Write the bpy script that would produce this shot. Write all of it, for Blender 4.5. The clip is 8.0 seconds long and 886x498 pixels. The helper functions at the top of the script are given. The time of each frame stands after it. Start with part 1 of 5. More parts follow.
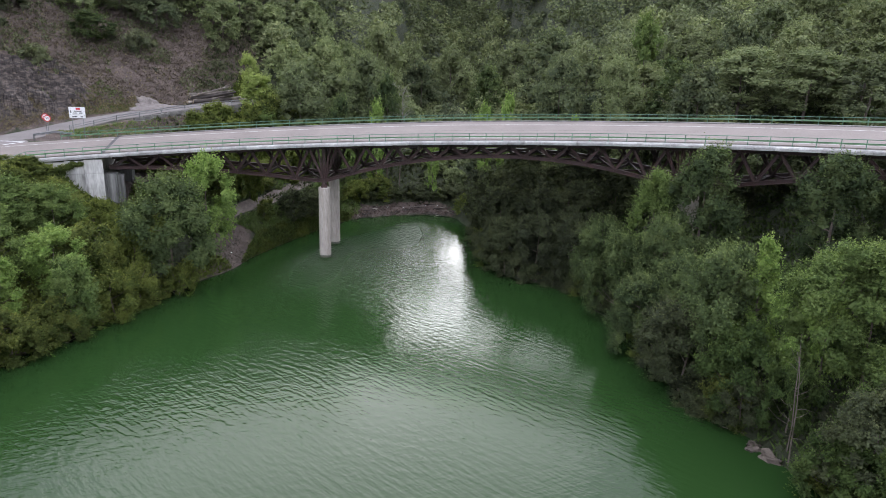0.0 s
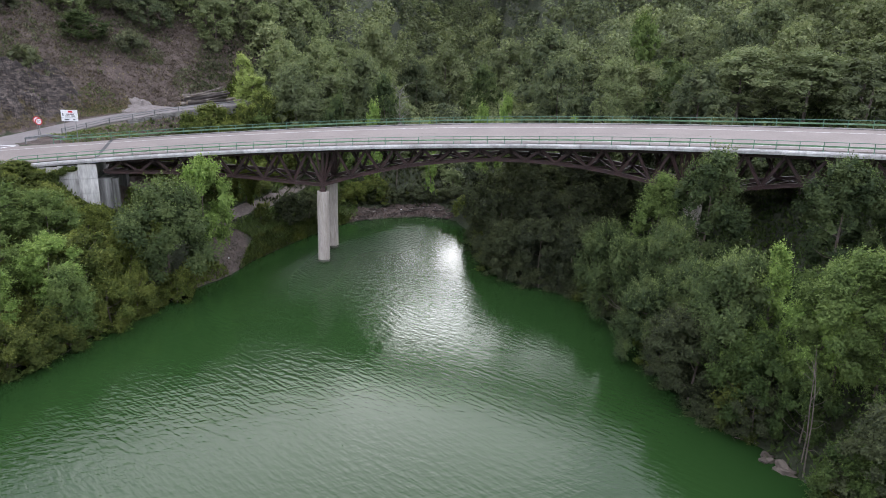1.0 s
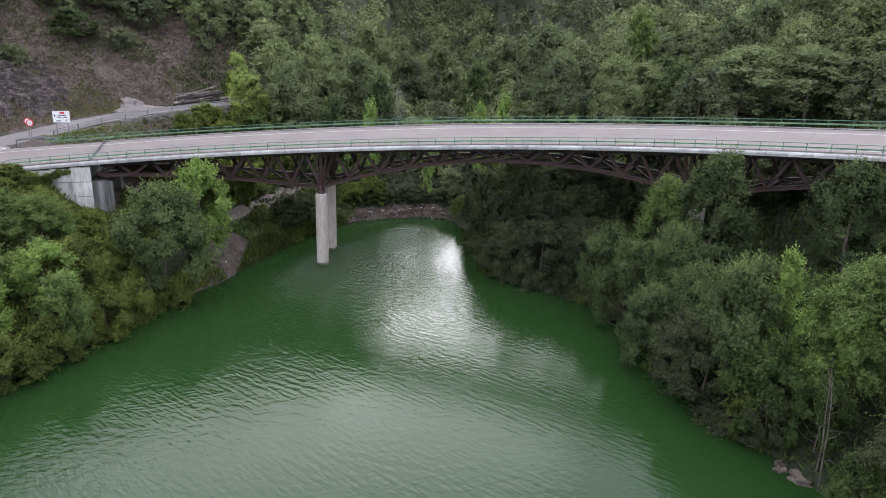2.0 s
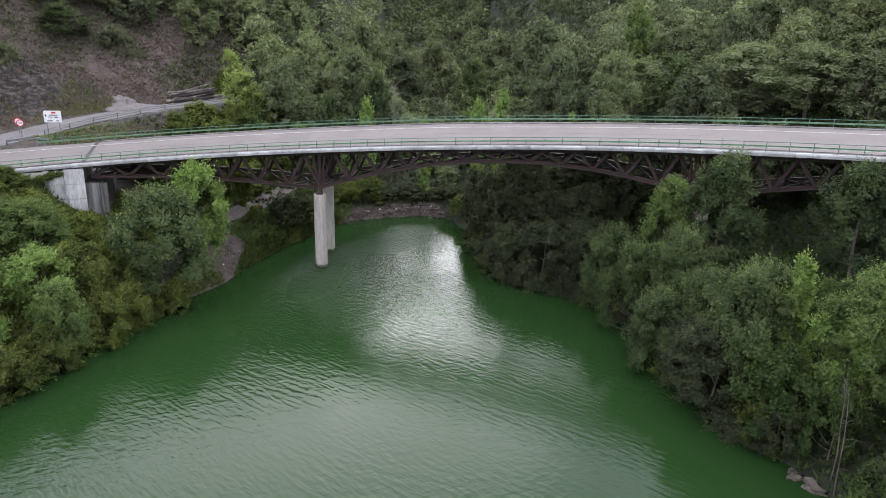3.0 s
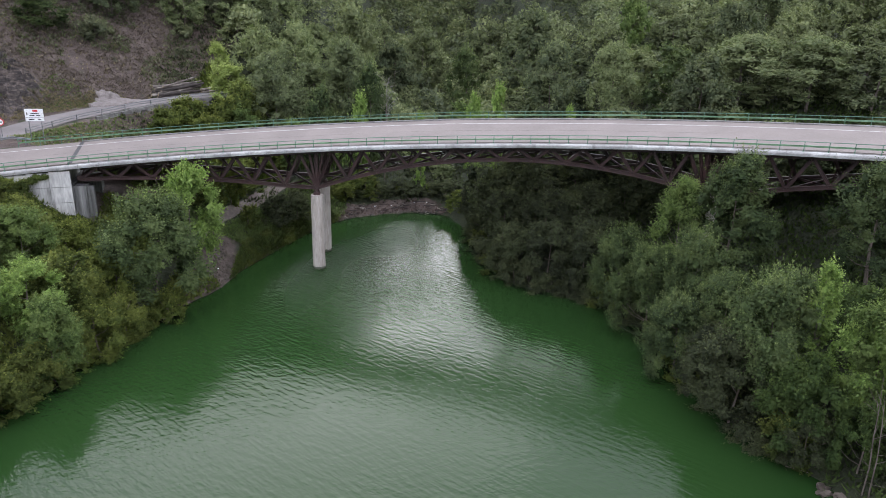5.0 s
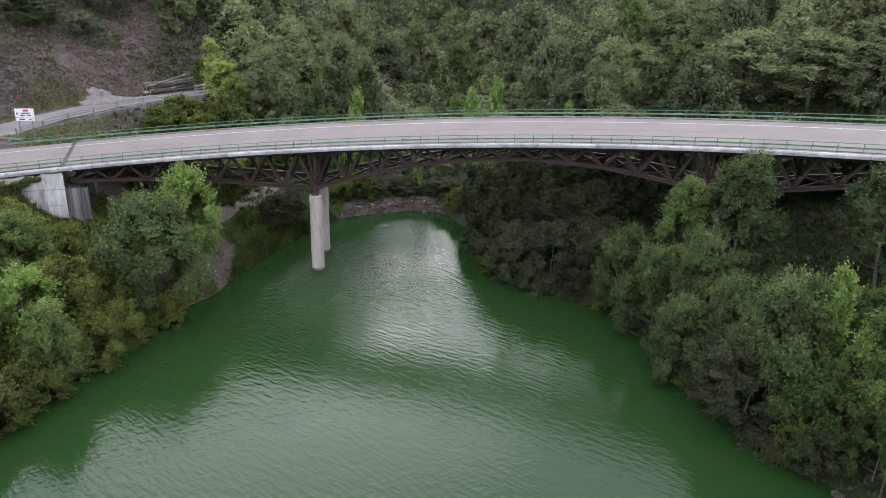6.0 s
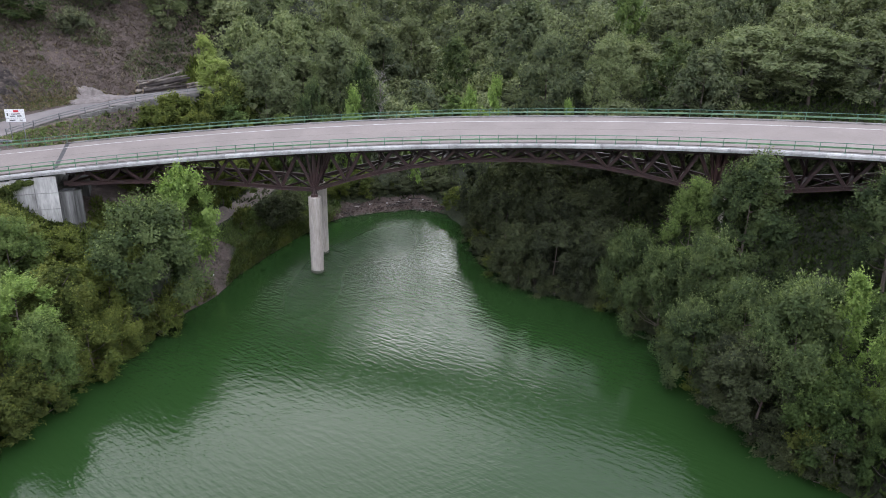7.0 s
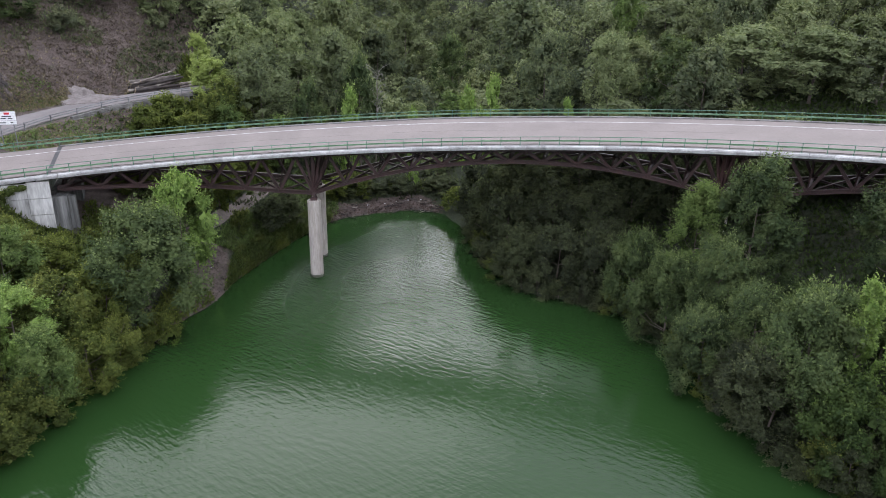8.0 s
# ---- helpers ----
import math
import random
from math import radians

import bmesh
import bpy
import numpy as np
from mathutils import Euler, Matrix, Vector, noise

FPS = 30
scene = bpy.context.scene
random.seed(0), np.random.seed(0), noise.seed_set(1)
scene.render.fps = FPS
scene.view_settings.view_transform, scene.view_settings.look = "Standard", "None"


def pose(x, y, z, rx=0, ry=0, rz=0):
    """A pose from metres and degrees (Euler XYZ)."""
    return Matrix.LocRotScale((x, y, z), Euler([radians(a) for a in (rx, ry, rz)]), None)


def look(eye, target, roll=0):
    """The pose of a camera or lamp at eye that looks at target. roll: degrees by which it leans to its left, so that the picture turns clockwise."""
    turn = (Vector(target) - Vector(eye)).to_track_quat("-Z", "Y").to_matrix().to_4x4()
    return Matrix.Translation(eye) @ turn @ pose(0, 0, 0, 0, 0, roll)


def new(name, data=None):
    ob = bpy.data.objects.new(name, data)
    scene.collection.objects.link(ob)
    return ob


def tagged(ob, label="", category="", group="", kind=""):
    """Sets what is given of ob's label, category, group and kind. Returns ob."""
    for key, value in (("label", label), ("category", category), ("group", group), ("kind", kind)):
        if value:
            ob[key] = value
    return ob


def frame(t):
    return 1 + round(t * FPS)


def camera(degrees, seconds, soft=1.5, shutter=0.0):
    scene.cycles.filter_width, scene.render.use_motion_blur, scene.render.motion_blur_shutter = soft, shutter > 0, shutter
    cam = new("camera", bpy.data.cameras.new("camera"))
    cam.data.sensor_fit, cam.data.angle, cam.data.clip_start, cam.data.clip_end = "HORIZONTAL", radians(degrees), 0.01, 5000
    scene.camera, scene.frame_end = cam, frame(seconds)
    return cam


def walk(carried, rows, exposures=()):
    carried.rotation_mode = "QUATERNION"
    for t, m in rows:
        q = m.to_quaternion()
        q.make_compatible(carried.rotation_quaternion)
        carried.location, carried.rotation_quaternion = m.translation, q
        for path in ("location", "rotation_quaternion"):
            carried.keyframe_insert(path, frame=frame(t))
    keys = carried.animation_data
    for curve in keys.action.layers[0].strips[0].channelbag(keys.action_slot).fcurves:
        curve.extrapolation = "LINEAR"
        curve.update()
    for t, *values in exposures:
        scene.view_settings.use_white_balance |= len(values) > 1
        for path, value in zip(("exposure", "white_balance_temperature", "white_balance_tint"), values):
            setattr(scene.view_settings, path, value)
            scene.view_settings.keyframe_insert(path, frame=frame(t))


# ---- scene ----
cam = camera(66.0, 8.0, soft=0.9)
EXPOSURE = 1.0
PATH = [
    (0, (1.089, -2.449, 25.709), (1.148, 7.164, 22.955), 1.82),
    (0.5, (0.479, -1.857, 25.983), (0.605, 7.751, 23.215), 1.79),
    (1, (-0.120, -1.254, 26.255), (0.072, 8.347, 23.463), 1.76),
    (1.5, (-0.710, -0.639, 26.524), (-0.452, 8.951, 23.702), 1.72),
    (3, (-2.435, 1.269, 27.323), (-1.977, 10.815, 24.381), 1.62),
    (3.5, (-2.997, 1.924, 27.589), (-2.472, 11.452, 24.599), 1.59),
    (4, (-3.554, 2.587, 27.855), (-2.963, 12.096, 24.816), 1.55),
    (4.5, (-4.106, 3.258, 28.123), (-3.450, 12.746, 25.032), 1.52),
    (6, (-5.746, 5.314, 28.939), (-4.892, 14.734, 25.695), 1.41),
    (6.5, (-6.290, 6.011, 29.218), (-5.370, 15.409, 25.926), 1.38),
    (7, (-6.833, 6.713, 29.500), (-5.847, 16.088, 26.163), 1.34),
    (7.5, (-7.377, 7.420, 29.788), (-6.325, 16.773, 26.410), 1.31),
    (8, (-7.923, 8.131, 30.081), (-6.805, 17.463, 26.666), 1.27),
]
walk(cam, [(t, look(eye, target, roll)) for t, eye, target, roll in PATH], ((0, EXPOSURE), (8, EXPOSURE)))

# ---- daylight: bright overcast, the sun veiled low above the valley ahead ----
SUN_EL, SUN_AZ = radians(18), radians(-8)      # azimuth clockwise from +y
world = bpy.data.worlds.new("sky")
scene.world = world
world.use_nodes = True
wn, wl = world.node_tree.nodes, world.node_tree.links
sky = wn.new("ShaderNodeTexSky")
sky.sky_type, sky.sun_disc = "NISHITA", False
sky.sun_elevation, sky.sun_rotation = SUN_EL, SUN_AZ
sky.altitude, sky.air_density, sky.dust_density, sky.ozone_density = 300, 1.0, 6.0, 1.0
veil = wn.new("ShaderNodeHueSaturation")
veil.inputs["Saturation"].default_value = 0.15
wl.new(sky.outputs["Color"], veil.inputs["Color"])
cloud = wn.new("ShaderNodeMix")
cloud.data_type = "RGBA"
cloud.inputs["Factor"].default_value = 0.79
cloud.inputs[7].default_value = (11.0, 11.4, 13.4, 1)
wl.new(veil.outputs["Color"], cloud.inputs[6])
wl.new(cloud.outputs[2], wn["Background"].inputs["Color"])
wn["Background"].inputs["Strength"].default_value = 0.139

sun = new("sun", bpy.data.lights.new("sun", "SUN"))
sun.data.energy, sun.data.angle, sun.data.color = 0.5, radians(50), (1.0, 0.98, 0.97)
sun.matrix_world = look((math.sin(SUN_AZ) * math.cos(SUN_EL) * 100, math.cos(SUN_AZ) * math.cos(SUN_EL) * 100, math.sin(SUN_EL) * 100), (0, 0, 0))


# ---- materials ----
def material(name, rough=0.8, metal=0.0):
    m = bpy.data.materials.new(name)
    m.use_nodes = True
    b = m.node_tree.nodes["Principled BSDF"]
    b.inputs["Roughness"].default_value, b.inputs["Metallic"].default_value = rough, metal
    return m, m.node_tree.nodes, m.node_tree.links, b


def node(nodes, kind, **values):
    n = nodes.new(kind)
    for key, value in values.items():
        n.inputs[key.replace("_", " ")].default_value = value
    return n


def ramp(nodes, links, fac, stops):
    r = nodes.new("ShaderNodeValToRGB")
    while len(r.color_ramp.elements) < len(stops):
        r.color_ramp.elements.new(0.5)
    for e, (at, col) in zip(r.color_ramp.elements, stops):
        e.position, e.color = at, (*col, 1)
    links.new(fac, r.inputs["Fac"])
    return r.outputs["Color"]


def noise_fac(nodes, links, scale, detail=4.0, rough=0.55, stretch=None, turn=0.0):
    g = nodes.new("ShaderNodeNewGeometry")
    vec = g.outputs["Position"]
    if stretch:
        mp = nodes.new("ShaderNodeMapping")
        if turn:
            mp.vector_type = "TEXTURE"
            stretch = tuple(1 / v for v in stretch)
        mp.inputs["Scale"].default_value = stretch
        mp.inputs["Rotation"].default_value = (0, 0, radians(turn))
        links.new(vec, mp.inputs["Vector"])
        vec = mp.outputs["Vector"]
    n = node(nodes, "ShaderNodeTexNoise", Scale=scale, Detail=detail, Roughness=rough)
    links.new(vec, n.inputs["Vector"])
    return n.outputs["Fac"]


def blend(nodes, links, fac, a, b, mode="MIX"):
    m = nodes.new("ShaderNodeMix")
    m.data_type, m.blend_type = "RGBA", mode
    for socket, value in ((m.inputs["Factor"], fac), (m.inputs[6], a), (m.inputs[7], b)):
        if isinstance(value, (int, float)):
            socket.default_value = value
        elif isinstance(value, tuple):
            socket.default_value = (*value, 1)
        else:
            links.new(value, socket)
    return m.outputs[2]


def add_bump(nodes, links, b, fac, strength, distance):
    bump = node(nodes, "ShaderNodeBump", Strength=strength, Distance=distance)
    links.new(fac, bump.inputs["Height"])
    links.new(bump.outputs["Normal"], b.inputs["Normal"])


def speckled(name, stops, scale, rough, fine, stretch=None, bump=0.3, depth=0.02, metal=0.0, per_object=0.0):
    """A surface with large stains (ramp of stops) and finer grain."""
    m, n, l, b = material(name, rough, metal)
    col = ramp(n, l, noise_fac(n, l, scale, 5, 0.6, stretch), stops)
    grain = ramp(n, l, noise_fac(n, l, fine, 3, 0.6, stretch), [(0.3, (0.72, 0.72, 0.72)), (0.7, (1.12, 1.12, 1.12))])
    col = blend(n, l, 1.0, col, grain, "MULTIPLY")
    if per_object:
        info = n.new("ShaderNodeObjectInfo")
        var = ramp(n, l, info.outputs["Random"], [(0.0, (1 - per_object,) * 3), (1.0, (1 + per_object,) * 3)])
        col = blend(n, l, 1.0, col, var, "MULTIPLY")
    l.new(col, b.inputs["Base Color"])
    add_bump(n, l, b, noise_fac(n, l, fine, 4, 0.65, stretch), bump, depth)
    return m


def leaf_material(name, dark, light, tip, glow=0.27, toned=False):
    """Foliage: each tree has its own tone, each leaf a shade of it; thin leaves let light through."""
    m, n, l, b = material(name, 0.75)
    b.inputs["Specular IOR Level"].default_value = 0.12
    info, geo = n.new("ShaderNodeObjectInfo"), n.new("ShaderNodeNewGeometry")
    pick = info.outputs["Random"]
    if toned:
        tone = n.new("ShaderNodeAttribute")
        tone.attribute_name = "tone"
        pick = tone.outputs["Fac"]
    tree = ramp(n, l, pick, [(0.0, dark), (1.0, light)])
    leaf = ramp(n, l, geo.outputs["Random Per Island"], [(0.0, (0.6, 0.62, 0.62)), (0.6, (0.98, 0.98, 0.98)), (1.0, (1.35, 1.33, 1.2))])
    col = blend(n, l, 1.0, tree, leaf, "MULTIPLY")
    patch = ramp(n, l, noise_fac(n, l, 0.45, 3), [(0.45, (0, 0, 0)), (0.75, (1, 1, 1))])
    col = blend(n, l, patch, col, blend(n, l, 0.45, col, tip))
    # Young shoot tips are pale; those high in the crown paler, as painted top light.
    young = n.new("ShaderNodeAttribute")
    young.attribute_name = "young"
    fresh_top_light = ramp(n, l, young.outputs["Fac"], [(0.25, (0, 0, 0)), (1.0, (0.92, 0.92, 0.92))])
    col = blend(n, l, fresh_top_light, col, blend(n, l, 1.0, tip, ramp(n, l, geo.outputs["Random Per Island"], [(0.0, (0.75, 0.75, 0.75)), (1.0, (1.25, 1.25, 1.25))]), "MULTIPLY"))
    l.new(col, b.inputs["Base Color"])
    trans = n.new("ShaderNodeBsdfTranslucent")
    l.new(blend(n, l, 1.0, col, (1.15, 1.25, 0.75), "MULTIPLY"), trans.inputs["Color"])
    mix = n.new("ShaderNodeMixShader")
    mix.inputs["Fac"].default_value = glow
    l.new(b.outputs["BSDF"], mix.inputs[1])
    l.new(trans.outputs["BSDF"], mix.inputs[2])
    l.new(mix.outputs["Shader"], n["Material Output"].inputs["Surface"])
    return m


def water_material():
    """Turbid green water under long-crested wind ripples, rougher where the wind catches it."""
    m, n, l, b = material("green_water", 0.06)
    b.inputs["IOR"].default_value = 1.33
    col = ramp(n, l, noise_fac(n, l, 0.035, 3), [(0.3, (0.0125, 0.0335, 0.0088)), (0.7, (0.0160, 0.0405, 0.0108))])
    l.new(col, b.inputs["Base Color"])
    b.inputs["Specular IOR Level"].default_value = 0.31

    def scaled(value, by):
        k = n.new("ShaderNodeMath")
        k.operation = "MULTIPLY"
        l.new(value, k.inputs[0])
        if isinstance(by, float):
            k.inputs[1].default_value = by
        else:
            l.new(by, k.inputs[1])
        return k.outputs["Value"]

    def total(x, y):
        k = n.new("ShaderNodeMath")
        k.operation = "ADD"
        l.new(x, k.inputs[0])
        l.new(y, k.inputs[1])
        return k.outputs["Value"]

    swell = noise_fac(n, l, 1.7, 2, 0.5, (0.42, 1.5, 1.0), -43)
    cross = scaled(noise_fac(n, l, 1.7, 2, 0.5, (0.5, 1.4, 1.0), 24), 0.45)
    chop = scaled(noise_fac(n, l, 6.0, 2, 0.5, (0.7, 1.2, 1.0), -30), 0.16)
    calm = ramp(n, l, noise_fac(n, l, 0.05, 2, 0.5), [(0.36, (0.6, 0.6, 0.6)), (0.62, (1, 1, 1))])
    wind = n.new("ShaderNodeAttribute")
    wind.attribute_name = "wind"
    chopped = n.new("ShaderNodeMapRange")
    chopped.inputs["From Max"].default_value, chopped.inputs["To Min"].default_value, chopped.inputs["To Max"].default_value = 6.0, 0.05, 0.34
    l.new(wind.outputs["Fac"], chopped.inputs["Value"])
    l.new(chopped.outputs["Result"], b.inputs["Roughness"])
    height = scaled(scaled(total(total(swell, cross), chop), calm), wind.outputs["Fac"])
    add_bump(n, l, b, height, 1.0, 0.042)
    return m


def ground_material():
    m, n, l, b = material("valley_ground", 0.95)
    green = ramp(n, l, noise_fac(n, l, 0.5, 5), [(0.3, (0.022, 0.028, 0.013)), (0.55, (0.036, 0.046, 0.020)), (0.75, (0.065, 0.062, 0.034))])
    soil = ramp(n, l, noise_fac(n, l, 0.8, 6, 0.65), [(0.25, (0.043, 0.033, 0.029)), (0.5, (0.092, 0.069, 0.060)), (0.8, (0.170, 0.131, 0.109))])
    bare = n.new("ShaderNodeAttribute")
    bare.attribute_name = "bare"
    edge = n.new("ShaderNodeMath")
    edge.operation = "MULTIPLY_ADD"
    l.new(noise_fac(n, l, 0.35, 5, 0.65), edge.inputs[0])
    edge.inputs[1].default_value = 1.4
    shift = n.new("ShaderNodeMath")
    shift.operation = "SUBTRACT"
    l.new(bare.outputs["Fac"], shift.inputs[0])
    shift.inputs[1].default_value = 0.7
    l.new(shift.outputs["Value"], edge.inputs[2])
    mask = ramp(n, l, edge.outputs["Value"], [(0.42, (0, 0, 0)), (0.6, (1, 1, 1))])
    l.new(blend(n, l, mask, green, soil), b.inputs["Base Color"])
    add_bump(n, l, b, noise_fac(n, l, 1.9, 8, 0.75), 1.0, 0.5)
    return m


ASPHALT = speckled("worn_asphalt", [(0.3, (0.157, 0.134, 0.124)), (0.7, (0.202, 0.173, 0.159))], 0.25, 0.9, 9.0, None, 0.2, 0.01)
SIDE_ASPHALT = speckled("side_road_asphalt", [(0.3, (0.135, 0.121, 0.118)), (0.7, (0.198, 0.178, 0.172))], 0.3, 0.9, 7.0, None, 0.2, 0.01)
PAINT = speckled("road_paint", [(0.35, (0.24, 0.225, 0.22)), (0.6, (0.48, 0.47, 0.465))], 2.5, 0.7, 12.0)
CONCRETE = speckled("coping_concrete", [(0.28, (0.22, 0.215, 0.21)), (0.5, (0.36, 0.355, 0.35)), (0.75, (0.47, 0.465, 0.46))], 0.9, 0.85, 6.0, None, 0.3, 0.01, per_object=0.2)
PIER_CONCRETE = speckled("pier_concrete", [(0.28, (0.30, 0.262, 0.232)), (0.55, (0.43, 0.387, 0.35)), (0.8, (0.50, 0.455, 0.415))], 0.8, 0.85, 5.0, (1.6, 1.6, 0.22), 0.25, 0.01)
WALL_CONCRETE = speckled("abutment_concrete", [(0.27, (0.15, 0.148, 0.14)), (0.42, (0.36, 0.355, 0.34)), (0.75, (0.56, 0.555, 0.535))], 0.9, 0.9, 4.0, (1.5, 1.5, 0.28), 0.3, 0.015, per_object=0.14)
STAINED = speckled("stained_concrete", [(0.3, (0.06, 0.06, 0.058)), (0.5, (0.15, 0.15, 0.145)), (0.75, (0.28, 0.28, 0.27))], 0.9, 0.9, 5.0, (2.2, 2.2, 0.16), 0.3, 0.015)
OLD_WALL = speckled("old_wall_concrete", [(0.3, (0.075, 0.07, 0.066)), (0.5, (0.13, 0.125, 0.118)), (0.75, (0.21, 0.20, 0.19))], 0.8, 0.9, 4.0, None, 0.5, 0.03, per_object=0.15)
STEEL = speckled("rust_brown_steel", [(0.3, (0.024, 0.011, 0.011)), (0.7, (0.050, 0.021, 0.019))], 0.9, 0.6, 6.0, None, 0.15, 0.004)
SLAB = speckled("slab_underside", [(0.3, (0.10, 0.095, 0.09)), (0.7, (0.18, 0.17, 0.16))], 0.6, 0.9, 5.0)
RAIL_GREEN = speckled("pale_green_paint", [(0.3, (0.075, 0.165, 0.085)), (0.7, (0.125, 0.235, 0.125))], 1.2, 0.45, 8.0, None, 0.05, 0.002)
POST_GREEN = speckled("dull_green_paint", [(0.3, (0.055, 0.135, 0.09)), (0.7, (0.095, 0.20, 0.135))], 1.5, 0.5, 8.0, None, 0.05, 0.002)
GALVANISED = speckled("galvanised_steel", [(0.3, (0.13, 0.135, 0.14)), (0.7, (0.25, 0.255, 0.26))], 1.5, 0.45, 8.0, None, 0.05, 0.002, metal=0.6)
BARK = speckled("grey_brown_bark", [(0.3, (0.07, 0.055, 0.045)), (0.7, (0.16, 0.135, 0.115))], 3.0, 0.9, 9.0, (1, 1, 0.3), 0.5, 0.02)
PALE_WOOD = speckled("weathered_log", [(0.3, (0.06, 0.048, 0.042)), (0.5, (0.12, 0.10, 0.088)), (0.72, (0.40, 0.36, 0.31))], 0.9, 0.85, 7.0, None, 0.4, 0.02, per_object=0.35)
LOG_BARK = speckled("dark_log_bark", [(0.3, (0.020, 0.016, 0.015)), (0.6, (0.042, 0.034, 0.030)), (0.8, (0.10, 0.085, 0.072))], 1.4, 0.9, 8.0, None, 0.5, 0.02, per_object=0.3)
SAWN = speckled("sawn_wood", [(0.3, (0.30, 0.22, 0.14)), (0.7, (0.48, 0.38, 0.26))], 3.0, 0.85, 12.0)
DEADWOOD = speckled("bleached_dead_wood", [(0.3, (0.17, 0.155, 0.14)), (0.7, (0.30, 0.28, 0.26))], 2.0, 0.9, 8.0)
ROCK = speckled("pale_bank_rock", [(0.3, (0.055, 0.044, 0.036)), (0.6, (0.12, 0.098, 0.080)), (0.8, (0.22, 0.185, 0.152))], 0.9, 0.9, 3.5, (1, 1, 2.2), 0.8, 0.08)
SLATE = speckled("dark_slate_rock", [(0.38, (0.020, 0.016, 0.015)), (0.5, (0.056, 0.045, 0.041)), (0.66, (0.14, 0.112, 0.097))], 1.1, 0.85, 4.0, (1, 1, 2.5), 0.9, 0.10, per_object=0.25)
GRAVEL = speckled("pale_gravel", [(0.3, (0.115, 0.098, 0.092)), (0.7, (0.215, 0.19, 0.18))], 1.5, 0.95, 9.0, None, 0.7, 0.04)
DIRT = speckled("dry_dirt", [(0.3, (0.10, 0.08, 0.07)), (0.7, (0.19, 0.16, 0.14))], 0.8, 0.95, 4.0, None, 0.6, 0.05)
WHITE = speckled("sign_white", [(0.3, (0.68, 0.69, 0.70)), (0.7, (0.80, 0.80, 0.80))], 1.0, 0.4, 10.0, None, 0.02, 0.001)
RED = speckled("sign_red", [(0.3, (0.50, 0.02, 0.03)), (0.7, (0.60, 0.03, 0.04))], 1.0, 0.4, 10.0, None, 0.02, 0.001)
BLACK = speckled("sign_black", [(0.3, (0.02, 0.02, 0.02)), (0.7, (0.04, 0.04, 0.045))], 1.0, 0.5, 10.0, None, 0.02, 0.001)
ALGAE = speckled("waterline_algae", [(0.3, (0.035, 0.045, 0.028)), (0.7, (0.10, 0.105, 0.075))], 2.0, 0.7, 8.0)
MARK = speckled("white_road_marking", [(0.3, (0.42, 0.42, 0.42)), (0.6, (0.66, 0.66, 0.66))], 1.5, 0.7, 12.0)
TAR = speckled("dark_joint", [(0.3, (0.020, 0.020, 0.022)), (0.7, (0.042, 0.041, 0.043))], 2.0, 0.7, 9.0)
DEBRIS = speckled("washed_up_bark", [(0.3, (0.030, 0.020, 0.016)), (0.6, (0.085, 0.056, 0.044)), (0.8, (0.17, 0.125, 0.10))], 1.6, 0.95, 6.0, None, 0.6, 0.03)
WATER = water_material()
GROUND = ground_material()
LEAF = {
    "alder": leaf_material("alder_leaves", (0.035, 0.043, 0.025), (0.062, 0.074, 0.037), (0.130, 0.146, 0.068)),
    "willow": leaf_material("willow_leaves", (0.037, 0.056, 0.026), (0.060, 0.086, 0.035), (0.185, 0.228, 0.086)),
    "ash": leaf_material("ash_leaves", (0.072, 0.110, 0.037), (0.112, 0.160, 0.051), (0.195, 0.248, 0.082)),
    "bright": leaf_material("young_ash_leaves", (0.150, 0.225, 0.062), (0.160, 0.240, 0.066), (0.260, 0.335, 0.105)),
    "hazel": leaf_material("hazel_leaves", (0.046, 0.064, 0.018), (0.096, 0.122, 0.029), (0.205, 0.224, 0.056)),
    "green": leaf_material("dark_hazel_leaves", (0.030, 0.052, 0.018), (0.056, 0.086, 0.027), (0.125, 0.170, 0.048)),
    "oak": leaf_material("woodland_leaves", (0.052, 0.068, 0.043), (0.192, 0.228, 0.110), (0.235, 0.264, 0.130)),
    "shade": leaf_material("shady_wood_leaves", (0.058, 0.074, 0.043), (0.155, 0.180, 0.090), (0.200, 0.220, 0.110)),
    "poplar": leaf_material("poplar_leaves", (0.240, 0.300, 0.095), (0.260, 0.320, 0.100), (0.340, 0.390, 0.140)),
    "scrub": leaf_material("scrub_leaves", (0.065, 0.077, 0.050), (0.156, 0.175, 0.099), (0.213, 0.206, 0.124)),
    "grass": leaf_material("grass_blades", (0.085, 0.130, 0.044), (0.115, 0.160, 0.056), (0.150, 0.160, 0.080)),
    "woods": leaf_material("far_woods_leaves", (0.066, 0.082, 0.052), (0.225, 0.256, 0.130), (0.235, 0.250, 0.130), toned=True),
    "dead": leaf_material("dead_bracken", (0.110, 0.088, 0.077), (0.255, 0.210, 0.178), (0.290, 0.240, 0.200), glow=0.2),
    "dry": leaf_material("dry_stems", (0.190, 0.158, 0.105), (0.260, 0.220, 0.145), (0.300, 0.255, 0.165)),
}


# ---- mesh helpers ----
def mesh_object(name, data, mat, parent=None, label=""):
    ob = new(name, data)
    if mat and not data.materials:
        data.materials.append(mat)
    if parent:
        ob.parent = parent
    return tagged(ob, label)


def part(name, bm, mat, parent=None, label="", smooth=False):
    me = bpy.data.meshes.new(name)
    bm.to_mesh(me)
    bm.free()
    if smooth:
        for p in me.polygons:
            p.use_smooth = True
    return mesh_object(name, me, mat, parent, label)


def thing(name, x, y, z, label, category, group="", turn=0.0):
    ob = new(name)
    ob.matrix_world = pose(x, y, z, 0, 0, turn)
    return tagged(ob, label, category, group)


